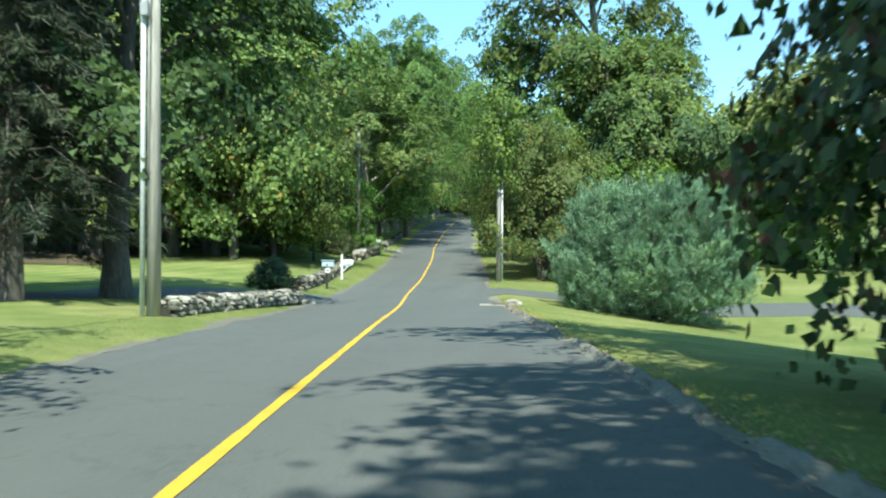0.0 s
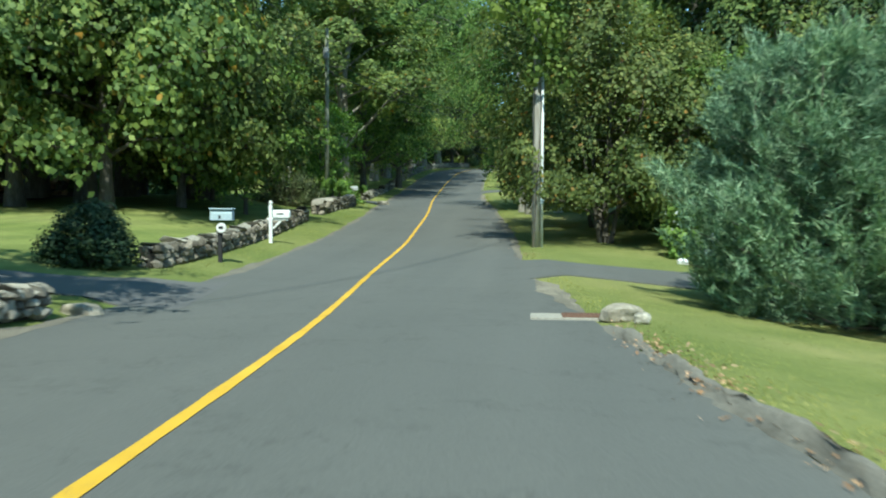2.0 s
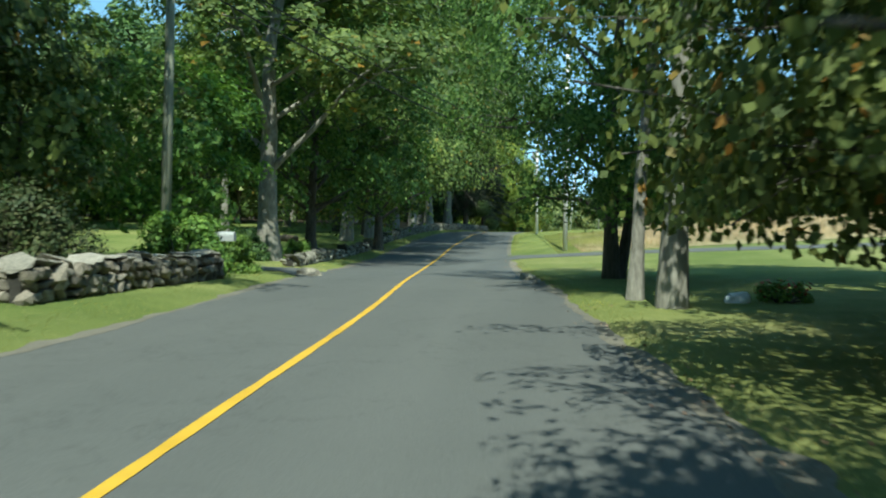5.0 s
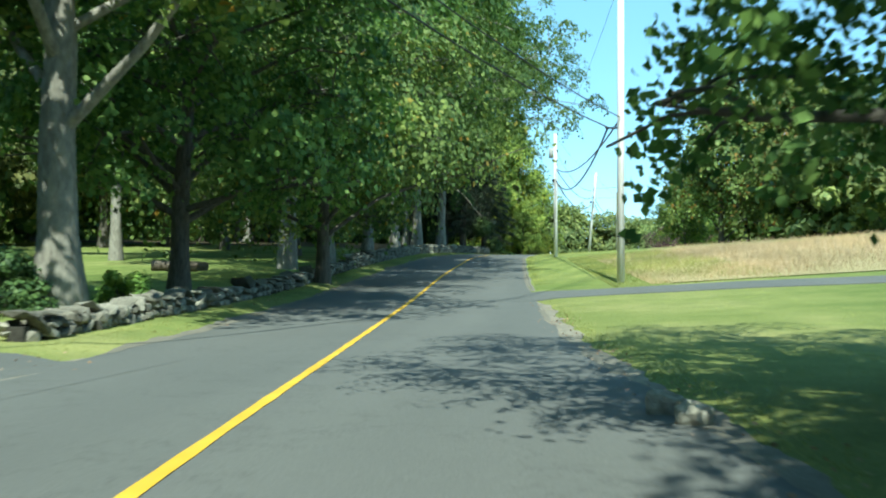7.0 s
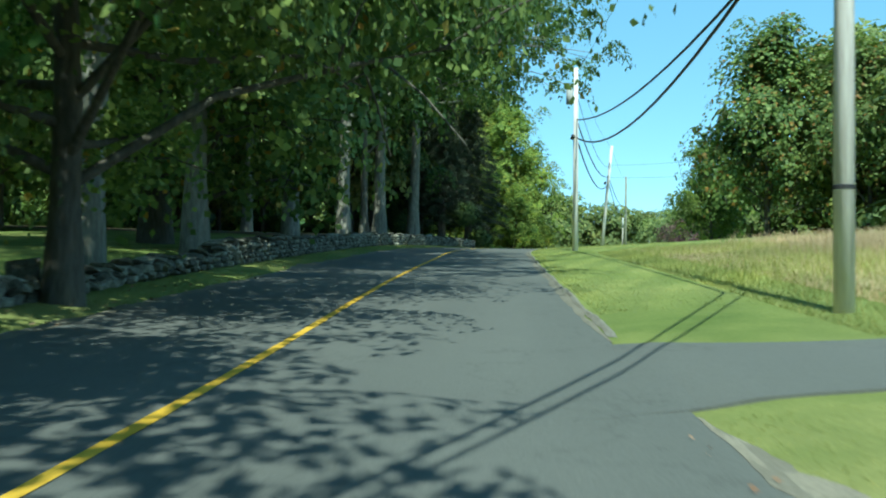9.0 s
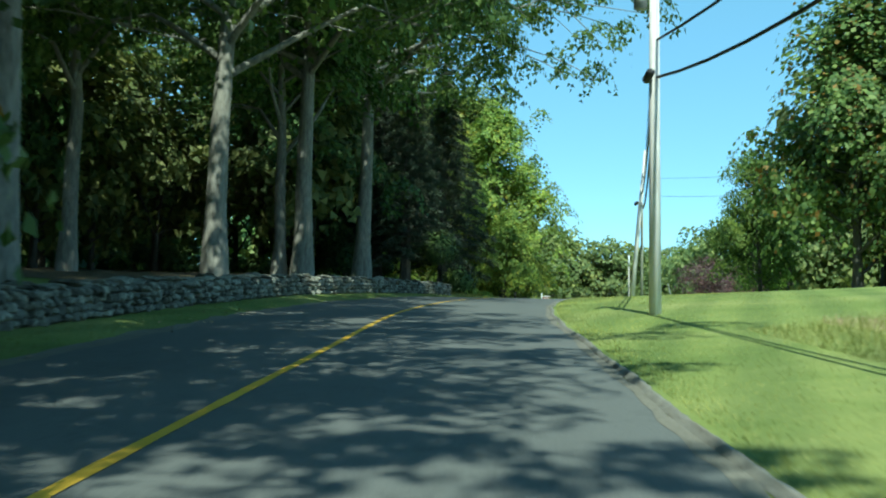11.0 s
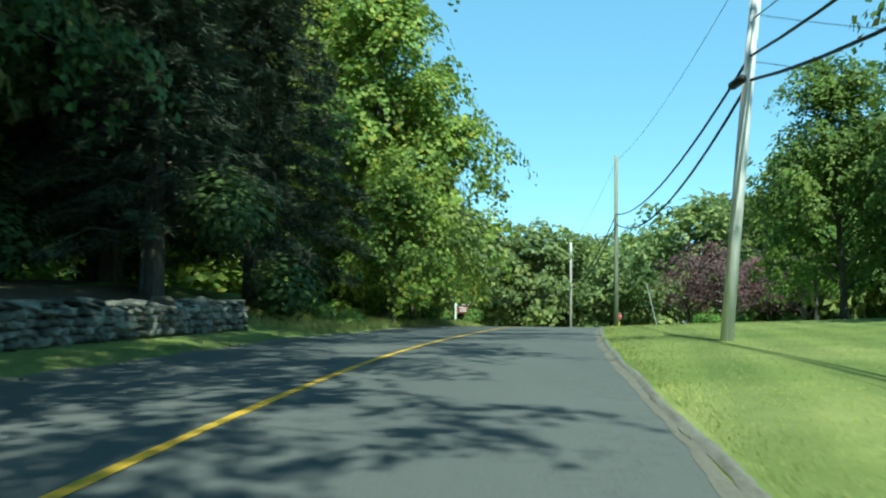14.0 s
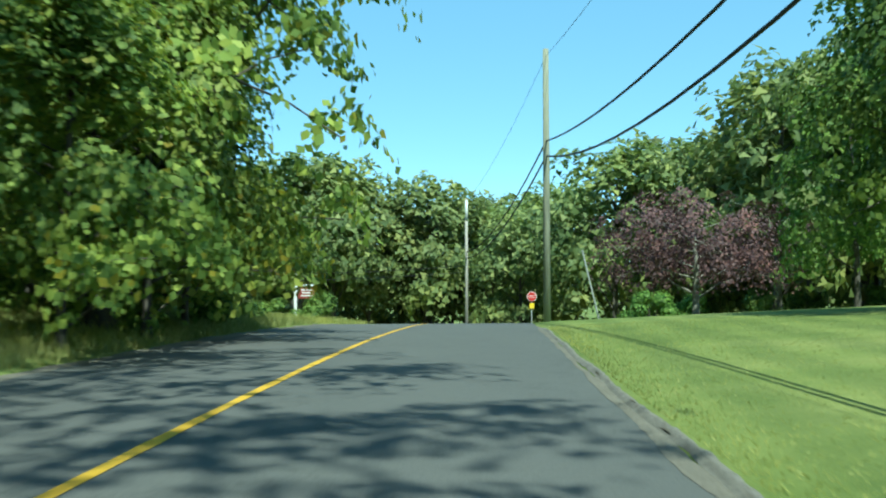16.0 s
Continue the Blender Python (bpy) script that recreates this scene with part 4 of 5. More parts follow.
place(oak_b, -13.5, 72.0, 1.25, 60)
place(high_w, -9.8, 117.0, 1.05, 40)
place(high_w, -10.2, 111.0, 1.1, 310)
scatter([wood_a, wood_b, far_a], 18, -40, -15, 47, 80, 8, 0.9, 1.25, 3.6, keep=lambda x, y: y > 66.5 or abs(x - 3.8 + 0.465 * (y - 16)) > 3.0)
scatter([wood_b, far_b], 10, -40, -20, 24, 46, 9, 0.8, 1.1, 4.0, keep=lambda x, y: x < -22 or y > 44)
scatter([far_a, far_b, wood_a, wood_b], 22, -54, -28, 80, 140, 10, 0.85, 1.1, 4.4)
place(oak_b, -8.8, 88.6, 0.82, 0, "grey-barked tree leaning behind a stone wall", wide=1.55)
place(oak_w, -8.4, 93.8, 0.82, 77, "dark-trunked tree behind a stone wall")
headroom(place(maple_f, -7.0, 103.4, 1.12, 33, "full maple rooted beside the road"))
place(oak_a, -13.0, 122.5, 1.25, 140)
place(maple_a, -10.6, 119.5, 1.2, 10)
place(high_w, -9.7, 127.5, 1.0, 200, "tall grey trunk behind the wall")
place(high_w, -10.0, 140.5, 1.08, 20, "tall grey trunk behind the wall")
place(high_x, -9.9, 152.3, 1.0, 150, "twin-stemmed grey tree behind the wall")
place(high_a, -10.9, 152.6, 0.9, 10, "twin-stemmed grey tree behind the wall")
place(high_x, -8.9, 162.5, 1.05, 270, "thick smooth-barked tree behind the wall")
scatter([wood_b, wood_a, far_b], 20, -50, -22, 128, 174, 12, 0.95, 1.2, 4.2)
scatter([high_b, high_a], 6, -26, -14, 112, 166, 121, 0.8, 1.0, 6.0)
place(spruce_a, -5.5, 173.6, 0.95, 30, "dark hemlock at the wood's edge")
place(spruce_a, -9.6, 173.4, 1.05, 130, "dark hemlock at the wood's edge")
place(spruce_a, -7.4, 169.6, 0.9, 230, "dark hemlock at the wood's edge")
place(oak_c, -12.5, 166.5, 0.95, 90)
scatter([far_b, far_a], 10, -30, -14, 166, 185, 13, 0.9, 1.2, 3.4)
place(ash_a, -1.9, 183.0, 1.05, 20)
place(ash_a, -4.2, 188.0, 1.2, 130)
place(ash_a, -4.8, 193.5, 1.0, 250)
place(far_a, -8.5, 192.0, 1.35, 60)
place(ash_a, -4.5, 204.0, 0.9, 70)
for k, (x, y, s) in enumerate(((-1.6, 178.6, 0.95), (-0.9, 181.6, 1.1), (-0.6, 184.8, 0.95), (-0.9, 188.0, 1.05))):
    place(sap_c, x, y, s, 70 * k)
scatter([wood_a, far_a], 9, -24, -8, 184, 215, 14, 0.9, 1.15, 4.0)

# beyond the crossing, and right of the meadow and the lawn
scatter([far_a, far_b, far_a], 34, -30, 62, 236, 262, 15, 0.85, 1.15, 3.6)
scatter([far_b, far_a], 10, -36, 66, 262, 282, 16, 1.05, 1.3, 4.5)
scatter([far_a, wood_a], 12, 26, 60, 206, 234, 17, 1.1, 1.45, 5.0)
place(far_a, 22.0, 226.0, 1.05, 50)
place(far_b, 27.5, 228.0, 1.15, 150)
place(far_a, 32.0, 224.0, 1.1, 190)
place(far_b, 17.5, 233.0, 0.8, 250)
place(turn_a, 17.6, 168.0, 1.3, 10)
place(far_a, 21.0, 173.0, 1.35, 80)
place(turn_a, 23.5, 163.0, 1.1, 150)
place(far_a, 27.5, 172.0, 1.45, 220)
scatter([far_a, far_b], 10, 24, 50, 150, 172, 18, 0.9, 1.2, 4.5)

pine = young_pine()
pine.matrix_basis = pose(9.6, 38.2, gz(9.6, 38.2) - 0.1, 0, 0, 25) @ Matrix.Diagonal((1.4, 1.4, 1.38, 1))
place(spruce_a, -9.6, 27.5, 0.95, 0)
place(spruce_a, -7.0, 23.4, 1.0, 120)
place(spruce_a, -11.0, 21.0, 1.0, 240)


# ---- utility poles and cables ----
def pole(x, y, height, r0, r1, material, label, lean=(0, 0), base_z=None):
    root = empty("utility_pole", x, y, base_z)
    part("shaft", tube([(0, 0, -0.5), (lean[0] * 0.5, lean[1] * 0.5, height / 2), (*lean, height)], [r0, (r0 + r1) / 2, r1], 14), material, root, smooth=True)
    return tagged(root, label, "utility pole", "poles along the road")


pole_l = pole(-2.6, 20.9, 9.4, 0.15, 0.11, M_POLE, "weathered wooden pole with a white conduit up its side")
part("conduit", tube([(-0.2, -0.11, -0.1), (-0.17, -0.09, 8.6)], [0.055, 0.055], 10), M_CONDUIT, pole_l, "white plastic conduit", True)
pole_r = pole(3.78, 49.9, 8.8, 0.125, 0.10, M_POLE, "weathered wooden pole with a white conduit, overgrown at its top")
part("conduit", tube([(0.165, -0.04, -0.1), (0.15, -0.03, 5.0)], [0.04, 0.04], 10), M_CONDUIT, pole_r, "white plastic conduit", True)
part("clamp", tube([(0.165, -0.04, 1.25), (0.165, -0.04, 1.4)], [0.055, 0.055], 10), M_BLUEGREY, pole_r, "blue conduit clamp")
pole_x = pole(-7.0, 73.3, 9.2, 0.13, 0.09, M_POLE_G, "slim mossy pole with a grey box near its top")
part("meter_box", box((0.3, 0.25, 0.55), (0.0, -0.2, 7.9), 0.03), M_GREYMETAL, pole_x, "pale grey metal box")
pole_a = pole(2.85, 102.6, 10.5, 0.125, 0.10, M_POLE_L, "stout pale wooden pole at the meadow's edge")
part("band", tube([(0.0, 0, 1.45), (0.0, 0, 1.5)], [0.128, 0.128], 14), M_DARK, pole_a)
part("standoff_arm", box((0.5, 0.06, 0.06), (-0.25, 0, 4.97), 0.008), M_DARK, pole_a, "dark metal bracket")
pole_b = pole(1.25, 132.0, 7.6, 0.125, 0.09, M_POLE_L, "pale wooden pole on the mown grass", (-0.05, -0.1))
part("transformer", tube([(-0.3, 0, 6.1), (-0.3, 0, 6.7)], [0.14, 0.14], 12), M_GREYMETAL, pole_b, "small grey transformer can", True)
pole_c = pole(4.75, 163.2, 7.5, 0.125, 0.095, M_POLE_L, "pale wooden pole leaning over the lawn", (0.65, -0.4))
pole_d = pole(9.87, 196.6, 9.1, 0.13, 0.10, M_POLE_G, "greenish wooden pole beyond the lawn")
pole_e = pole(12.6, 227.2, 9.0, 0.11, 0.085, M_POLE, "weathered pole with a white tip near the crossing")
part("upper_sleeve", tube([(0, 0, 7.6), (0, 0, 8.9)], [0.10, 0.095], 12), M_CONDUIT, pole_e, "white sleeve on the pole's tip", True)
pole_f = pole(-18.0, 231.0, 8.5, 0.13, 0.10, M_POLE, "weathered pole among the trees beyond the crossing")
pole_z = pole(-0.5, -16.0, 9.2, 0.16, 0.11, M_POLE, "weathered wooden pole behind the spruces")
part("crossing_bolt", box((0.5, 0.05, 0.05), (-0.05, -0.14, 6.6), 0.008), M_DARK, pole_l, "dark iron bracket")
part("junction_box", box((0.16, 0.14, 0.3), (-0.12, -0.2, 6.2), 0.02), M_GREYMETAL, pole_l, "small grey junction box")
for p, at in ((pole_b, (-0.16, -0.12, 4.7)), (pole_c, (0.2, -0.3, 4.8))):
    part("splice_case", tube([(at[0], at[1] - 0.35, at[2] - 0.02), (at[0], at[1] - 0.28, at[2]), (at[0], at[1] + 0.28, at[2]), (at[0], at[1] + 0.35, at[2] - 0.02)], [0.03, 0.085, 0.085, 0.03], 10), M_DARK, p, "black cable splice case", True)
POLE_TOP = {k: o.matrix_basis.translation.copy() for k, o in dict(L=pole_l, R=pole_r, X=pole_x, A=pole_a, B=pole_b, C=pole_c, D=pole_d, E=pole_e, F=pole_f, Z=pole_z).items()}


def cable(a, b, ha, hb, sag, r=0.012, da=(0, 0), db=(0, 0), label="black overhead cable sagging between poles"):
    p = POLE_TOP[a] + Vector((*da, ha))
    q = POLE_TOP[b] + Vector((*db, hb))
    pts = [p.lerp(q, i / 14) - Vector((0, 0, 4 * sag * (i / 14) * (1 - i / 14))) for i in range(15)]
    ob = part("cable", tube(pts, [r] * 15, 6), M_CABLE, None, smooth=True)
    return tagged(ob, label, "cable", "cables on the poles")


for ha, hb, hc, hd, he, sag, r in ((5.3, 5.45, 5.3, 6.0, 5.6, 0.8, 0.028), (4.95, 4.7, 4.85, 5.5, 5.2, 1.15, 0.03)):
    cable("A", "B", ha, hb, sag, r, da=(-0.42 if ha < 5 else 0, 0))
    cable("B", "C", hb, hc, sag, r, db=(0.45, -0.28))
    cable("C", "D", hc, hd, sag, r, da=(0.45, -0.28))
    cable("D", "E", hd, he, 0.8, r)
for a, b, ha, hb in (("A", "B", 9.8, 7.45), ("B", "C", 7.45, 7.4), ("C", "D", 7.4, 8.85), ("D", "E", 8.85, 8.9)):
    cable(a, b, ha, hb, 0.5, 0.007, da=(0.62, -0.4) if a == "C" else (0, 0), db=(0.62, -0.4) if b == "C" else (0, 0), label="thin overhead wire strung between poles")
cable("B", "C", 6.5, 6.0, 0.9, 0.012, db=(0.5, -0.32))
for h, z in ((6.1, 9.6), (5.2, 8.4)):
    p = POLE_TOP["C"] + Vector((0.5, -0.3, h))
    q = Vector((15.5, 168.5, z - 1.0))
    pts = [p.lerp(q, i / 10) - Vector((0, 0, 0.8 * (i / 10) * (1 - i / 10))) for i in range(11)]
    tagged(part("cable", tube(pts, [0.008] * 11, 6), M_CABLE, None, smooth=True), "thin service wire running off into a tree", "cable", "cables on the poles")
for h in (8.0, 6.9):
    cable("L", "X", h, h + 0.2, 0.9, 0.014)
    cable("Z", "L", h, h, 0.9, 0.014)
for h in (4.3, 4.7):
    cable("E", "F", h, h - 0.4, 0.6, 0.014)
cable("L", "R", 7.2, 7.0, 0.5, 0.011)
cable("L", "R", 6.6, 6.4, 0.5, 0.010, da=(-0.3, 0), db=(-0.3, 0))
cable("X", "A", 7.6, 5.3, 0.6, 0.02)
cable("X", "A", 7.0, 5.0, 0.6, 0.022, da=(-0.1, 0), db=(-0.42, 0))


# vines over the top of the pole
rng = np.random.default_rng(90)
vc = np.array([[rng.normal(0, 0.35), rng.normal(0, 0.35), 4.8 + 4.2 * k / 24] for k in range(25)] + [[rng.normal(0, 0.9), rng.normal(0, 0.5), rng.uniform(6.4, 9.6)] for _ in range(14)])
c, way = clumps(vc, np.full(len(vc), 0.5), 2600, rng, 1.2)
vine = empty("vine", 3.8, 49.6)
V, F = tubes_arrays([([[0.02 + 0.16 * math.cos(k * 1.3), 0.3 + 0.16 * math.sin(k * 1.3), -0.05], [0.17 * math.cos(k * 1.3 + 1.5), 0.3 + 0.17 * math.sin(k * 1.3 + 1.5), 4.0], [0.3 * math.cos(k), 0.2 + 0.3 * math.sin(k), 8.0]], [0.018, 0.014, 0.008]) for k in range(4)], 5)
mesh_obj("stem", V, F, M_BARK, vine)
quads_mesh("foliage", leaf_quads(c, way + np.array([0, -0.2, 0.3]), 0.09, rng), 2600, L_VINE, vine)
tagged(vine, "bright green vine hanging over the pole's top", "vine")


# ---- stone walls ----
def stone_shapes():
    out = []
    for k in range(9):
        rng = np.random.default_rng(100 + k)
        bm = bmesh.new()
        bmesh.ops.create_icosphere(bm, subdivisions=1, radius=0.62)
        for v in bm.verts:
            p = np.array(v.co)
            p = np.sign(p) * np.abs(p / 0.62) ** 0.72 * 0.52
            p = p * (1 + rng.normal(0, 0.17, 3))
            v.co = p
        me = bpy.data.meshes.new("stone")
        bm.to_mesh(me)
        bm.free()
        out.append(me)
    return out


STONES, STONES_B, STONES_D = stone_shapes(), stone_shapes(), stone_shapes()
for me in STONES_B:
    me.materials.append(M_STONE_B)
for me in STONES:
    me.materials.append(M_STONE)
for me in STONES_D:
    me.materials.append(M_STONE_D)


def stone_wall(name, pts, height, thick, label, seed, meshes, singles, course=0.17, long=0.34, cap=None):
    """A dry wall along points: a near-black core standing in for the shade between stones, and stones laid in rough
    courses; singles: stretch of y in which each stone is a part.
    """
    rng = np.random.default_rng(seed)
    P = [np.array(p, float) for p in pts]
    seg = [np.linalg.norm(b - a) for a, b in zip(P, P[1:])]
    total = sum(seg)

    def at(s):
        for a, b, g in zip(P, P[1:], seg):
            if s <= g or b is P[-1]:
                d = (b - a) / g
                return a + d * min(s, g), d
            s -= g

    root = new(name)
    n = max(2, int(total / 1.0))
    bm = bmesh.new()
    rows = []
    for i in range(n + 1):
        p, d = at(0.12 + (total - 0.24) * i / n)
        s = np.array([d[1], -d[0]])
        z = gz(*p)
        w = thick * 0.5 - 0.14
        rows.append([bm.verts.new((*(p + s * w * k), z + h)) for k, h in ((1, -0.2), (1, height - 0.14), (-1, height - 0.14), (-1, -0.2))])
    for a, b in zip(rows, rows[1:]):
        for k in range(3):
            bm.faces.new((a[k], a[k + 1], b[k + 1], b[k]))
    bm.faces.new(rows[0])
    bm.faces.new(rows[-1][::-1])
    bmesh.ops.recalc_face_normals(bm, faces=bm.faces)
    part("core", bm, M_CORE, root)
    rest_v, rest_f, base = [], [], 0
    count = 0
    courses = int(round(height / course))
    for face in (1, -1, 0):
        for c in range(courses if face else 1):
            s = rng.uniform(0, 0.2)
            while s < total:
                L = long * rng.uniform(0.4, 1.5) * (1.3 if face == 0 else 1)
                h = course * rng.uniform(0.7, 1.5)
                p, d = at(min(s + L / 2, total * 0.9999))
                s += L * 0.97
                side = np.array([d[1], -d[0]])
                if face:
                    q = p + side * face * (thick / 2 - 0.1 + rng.uniform(-0.05, 0.05))
                    z = gz(*p) + course * (c + 0.5) + rng.uniform(-0.02, 0.02)
                    size = (L, 0.24, h)
                else:
                    q = p + side * rng.uniform(-0.05, 0.05)
                    z = gz(*p) + height + rng.uniform(-0.07, 0.05)
                    size = (L, thick * rng.uniform(0.85, 1.08), course * rng.uniform(0.5, 0.9) * (0.6 if cap else 1.0))
                m = Matrix.Translation((*q, z)) @ Matrix.Rotation(math.atan2(d[1], d[0]) + rng.normal(0, 0.06), 4, "Z") @ Matrix.Rotation(rng.normal(0, 0.34), 4, "Y") @ Matrix.Diagonal((*size, 1))
                me = (cap if cap and face == 0 else meshes)[int(rng.integers(len(meshes)))]
                if count < 300 and singles[0] <= q[1] <= singles[1] and face >= 0:
                    ob = new("stone", me)
                    ob.parent = root
                    ob.matrix_basis = m
                    count += 1
                else:
                    v = np.array([m @ w.co for w in me.vertices])
                    rest_v.append(v)
                    rest_f += [[i + base for i in f.vertices] for f in me.polygons]
                    base += len(v)
    if rest_v:
        ob = mesh_obj("more_stones", np.concatenate(rest_v), rest_f, meshes[0].materials[0], root)
        ob["kind"] = "stuff"
    return tagged(root, label, "stone wall", kind="structure")


stone_wall("wall_1", [(-2.35, 20.8), (-2.3, 27), (-2.25, 32.2)], 0.35, 0.5, "low dry wall of grey and pale field stones", 1, STONES, (20, 33), 0.115, 0.19, cap=STONES)
stone_wall("wall_2", [(-4.05, 40.4), (-4.55, 50), (-5.4, 60.5)], 0.42, 0.5, "dry brown field-stone wall with a flat pale top", 2, STONES_B, (40, 56), 0.14, 0.27, cap=STONES)
stone_wall("wall_3", [(-5.6, 64.0), (-5.7, 68), (-5.5, 72.2)], 0.55, 0.55, "short field-stone wall with flat cap stones", 3, STONES_B, (60, 73), 0.16, 0.32, cap=STONES)
stone_wall("wall_4", [(-6.5, 82.7), (-7.0, 88), (-7.3, 97), (-7.6, 105), (-8.0, 112)], 0.34, 0.5, "low broken field-stone wall beneath the trees", 4, STONES_D, (81, 100), 0.14, 0.36)
stone_wall("wall_5", [(-8.05, 112.6), (-8.4, 124), (-8.5, 135), (-8.3, 142), (-7.4, 150), (-6.2, 158), (-4.8, 166.5)], 0.55, 0.5,
           "long mossy field-stone wall in the trees' shade", 8, STONES_D, (146, 166), 0.125, 0.21)


def rock(x, y, sx, sy, sz, seed, material=None, label="pale rounded boulder at the road's edge", rzd=0.0, sink=0.3):
    rng = np.random.default_rng(seed)
    bm = bmesh.new()
    bmesh.ops.create_icosphere(bm, subdivisions=3, radius=0.5)
    offs = rng.uniform(0, 50, 3)
    for v in bm.verts:
        k = 1 + 0.35 * noise.noise(Vector(v.co) * 2.2 + Vector(offs)) + 0.12 * noise.noise(Vector(v.co) * 6 + Vector(offs))
        v.co = Vector((np.sign(v.co.x) * abs(2 * v.co.x) ** 0.75 * 0.5 * sx * k, np.sign(v.co.y) * abs(2 * v.co.y) ** 0.75 * 0.5 * sy * k, np.sign(v.co.z) * abs(2 * v.co.z) ** 0.7 * 0.5 * sz * k))
    ob = part("boulder", bm, material or M_ROCK, None)
    ob.matrix_basis = pose(x, y, gz(x, y) + sz * (0.5 - sink), 0, 0, rzd)
    return tagged(ob, label, "boulder")


rock(4.62, 33.0, 0.5, 0.36, 0.26, 1, rzd=20)
rock(4.8, 32.6, 0.2, 0.18, 0.14, 6, M_STONE, "small grey stone beside a boulder")
rock(-2.0, 32.9, 0.48, 0.36, 0.22, 2)
rock(-4.6, 77.5, 0.7, 0.45, 0.3, 3)
rock(1.22, 78.1, 0.32, 0.28, 0.26, 4)
rock(1.36, 77.6, 0.28, 0.26, 0.22, 5, M_STONE_D, "mossy grey stone beside a boulder")


# ---- catch basin ----
basin = empty("storm_drain", 4.0, 33.35, float(road_z(33.35)) + 0.018)
part("frame", box((0.95, 0.5, 0.05), (0, 0, 0), 0.01), M_CONCRETE, basin, "pale concrete frame")
for k in range(9):
    part("bar", box((0.5, 0.028, 0.03), (0.16, -0.16 + 0.04 * k, 0.03), 0.004), M_RUST, basin, "rusty grate bar" if k == 0 else "")
tagged(basin, "storm drain with a rusty iron grate", "drain")


# ---- mailboxes ----
def rounded_box(length, wide, high, at, segs=8):
    """A mailbox body: flat floor, arched roof, along x."""
    bm = bmesh.new()
    prof = [(-wide / 2, 0), (wide / 2, 0)] + [(wide / 2 * math.cos(math.pi * k / segs), high - wide / 2 + wide / 2 * math.sin(math.pi * k / segs)) for k in range(segs + 1)]
    rings = [[bm.verts.new((at[0] + x, at[1] + p, at[2] + q)) for p, q in prof] for x in (-length / 2, length / 2)]
    m = len(prof)
    for k in range(m):
        bm.faces.new((rings[0][k], rings[0][(k + 1) % m], rings[1][(k + 1) % m], rings[1][k]))
    bm.faces.new(rings[0][::-1])
    bm.faces.new(rings[1])
    bmesh.ops.recalc_face_normals(bm, faces=bm.faces)
    return bm


def white_mailbox(x, y):
    root = empty("mailbox", x, y)
    part("post", box((0.10, 0.10, 1.24), (0, 0, 0.52), 0.012), M_WHITE, root)
    bm = bmesh.new()
    bmesh.ops.create_uvsphere(bm, u_segments=12, v_segments=8, radius=0.06, matrix=Matrix.Translation((0, 0, 1.17)))
    part("finial", bm, M_WHITE, root, smooth=True)
    part("arm", box((0.62, 0.08, 0.08), (0.2, 0, 0.70), 0.01), M_WHITE, root)
    part("brace", box((0.36, 0.05, 0.06), (0.2, 0, 0.55), 0.008, turn=Matrix.Rotation(radians(-45), 4, "Y")), M_WHITE, root)
    b = part("mailbox_body", rounded_box(0.48, 0.17, 0.22, (0.32, 0, 0.745)), M_WHITE, root, "white metal box with an arched top")
    part("door", box((0.012, 0.165, 0.2), (0.568, 0, 0.85), 0.004), M_WHITE, b)
    part("number_bar", box((0.2, 0.004, 0.035), (0.3, -0.09, 0.85), 0), M_DARK, b, "dark bar of small lettering")
    return tagged(root, "white mailbox on a white wooden post", "mailbox")


white_mailbox(-3.9, 49.5)
mb = empty("mailbox", -3.35, 42.9)
part("post", box((0.09, 0.09, 0.95), (0, 0, 0.42), 0.01), M_DARK, mb, "dark wooden post")
b = part("mailbox_body", rounded_box(0.5, 0.2, 0.24, (0.05, 0, 0.95)), M_BLUEGREY, mb, "pale blue metal box with a pitched top")
part("roof", box((0.56, 0.26, 0.03), (0.05, 0, 1.2), 0.01), M_BLUEGREY, b)
part("number_bar", box((0.05, 0.006, 0.07), (0.02, -0.105, 1.02), 0), M_DARK, b)
bm = tube([(0.05, -0.07, 0.78), (0.05, -0.1, 0.78)], [0.11, 0.11], 20)
part("round_plate", bm, M_WHITE, mb, "round white plate")
part("number_bar", box((0.1, 0.006, 0.06), (0.05, -0.103, 0.78), 0), M_DARK, mb)
tagged(mb, "pale blue mailbox on a dark post beside a wall", "mailbox")
mb = empty("mailbox", -5.7, 73.2)
part("post", box((0.09, 0.09, 1.1), (0, 0, 0.45), 0.01), M_POLE, mb, "bare wooden post")
part("mailbox_body", rounded_box(0.46, 0.2, 0.22, (0.15, 0, 0.8)), M_GREYMETAL, mb, "grey metal box")
tagged(mb, "grey mailbox on a wooden post among bushes", "mailbox")


# ---- signs ----
sg = empty("hanging_sign", 1.64, 200.0)
part("post", box((0.11, 0.11, 1.75), (0, 0, 0.75), 0.012), M_WHITE, sg, "white square post")
part("arm", box((0.75, 0.07, 0.07), (0.36, 0, 1.22), 0.01), M_WHITE, sg)
pn = part("panel", box((0.6, 0.04, 0.4), (0.4, 0, 0.95), 0.01), M_MAROON, sg, "maroon board")
for k, w in enumerate((0.42, 0.34, 0.4)):
    part("lettering_bar", box((w, 0.008, 0.045), (0.4, -0.024, 1.06 - 0.1 * k), 0), M_WHITE, pn, "pale bar of unreadable lettering")
tagged(sg, "white post with a hanging maroon sign", "sign")

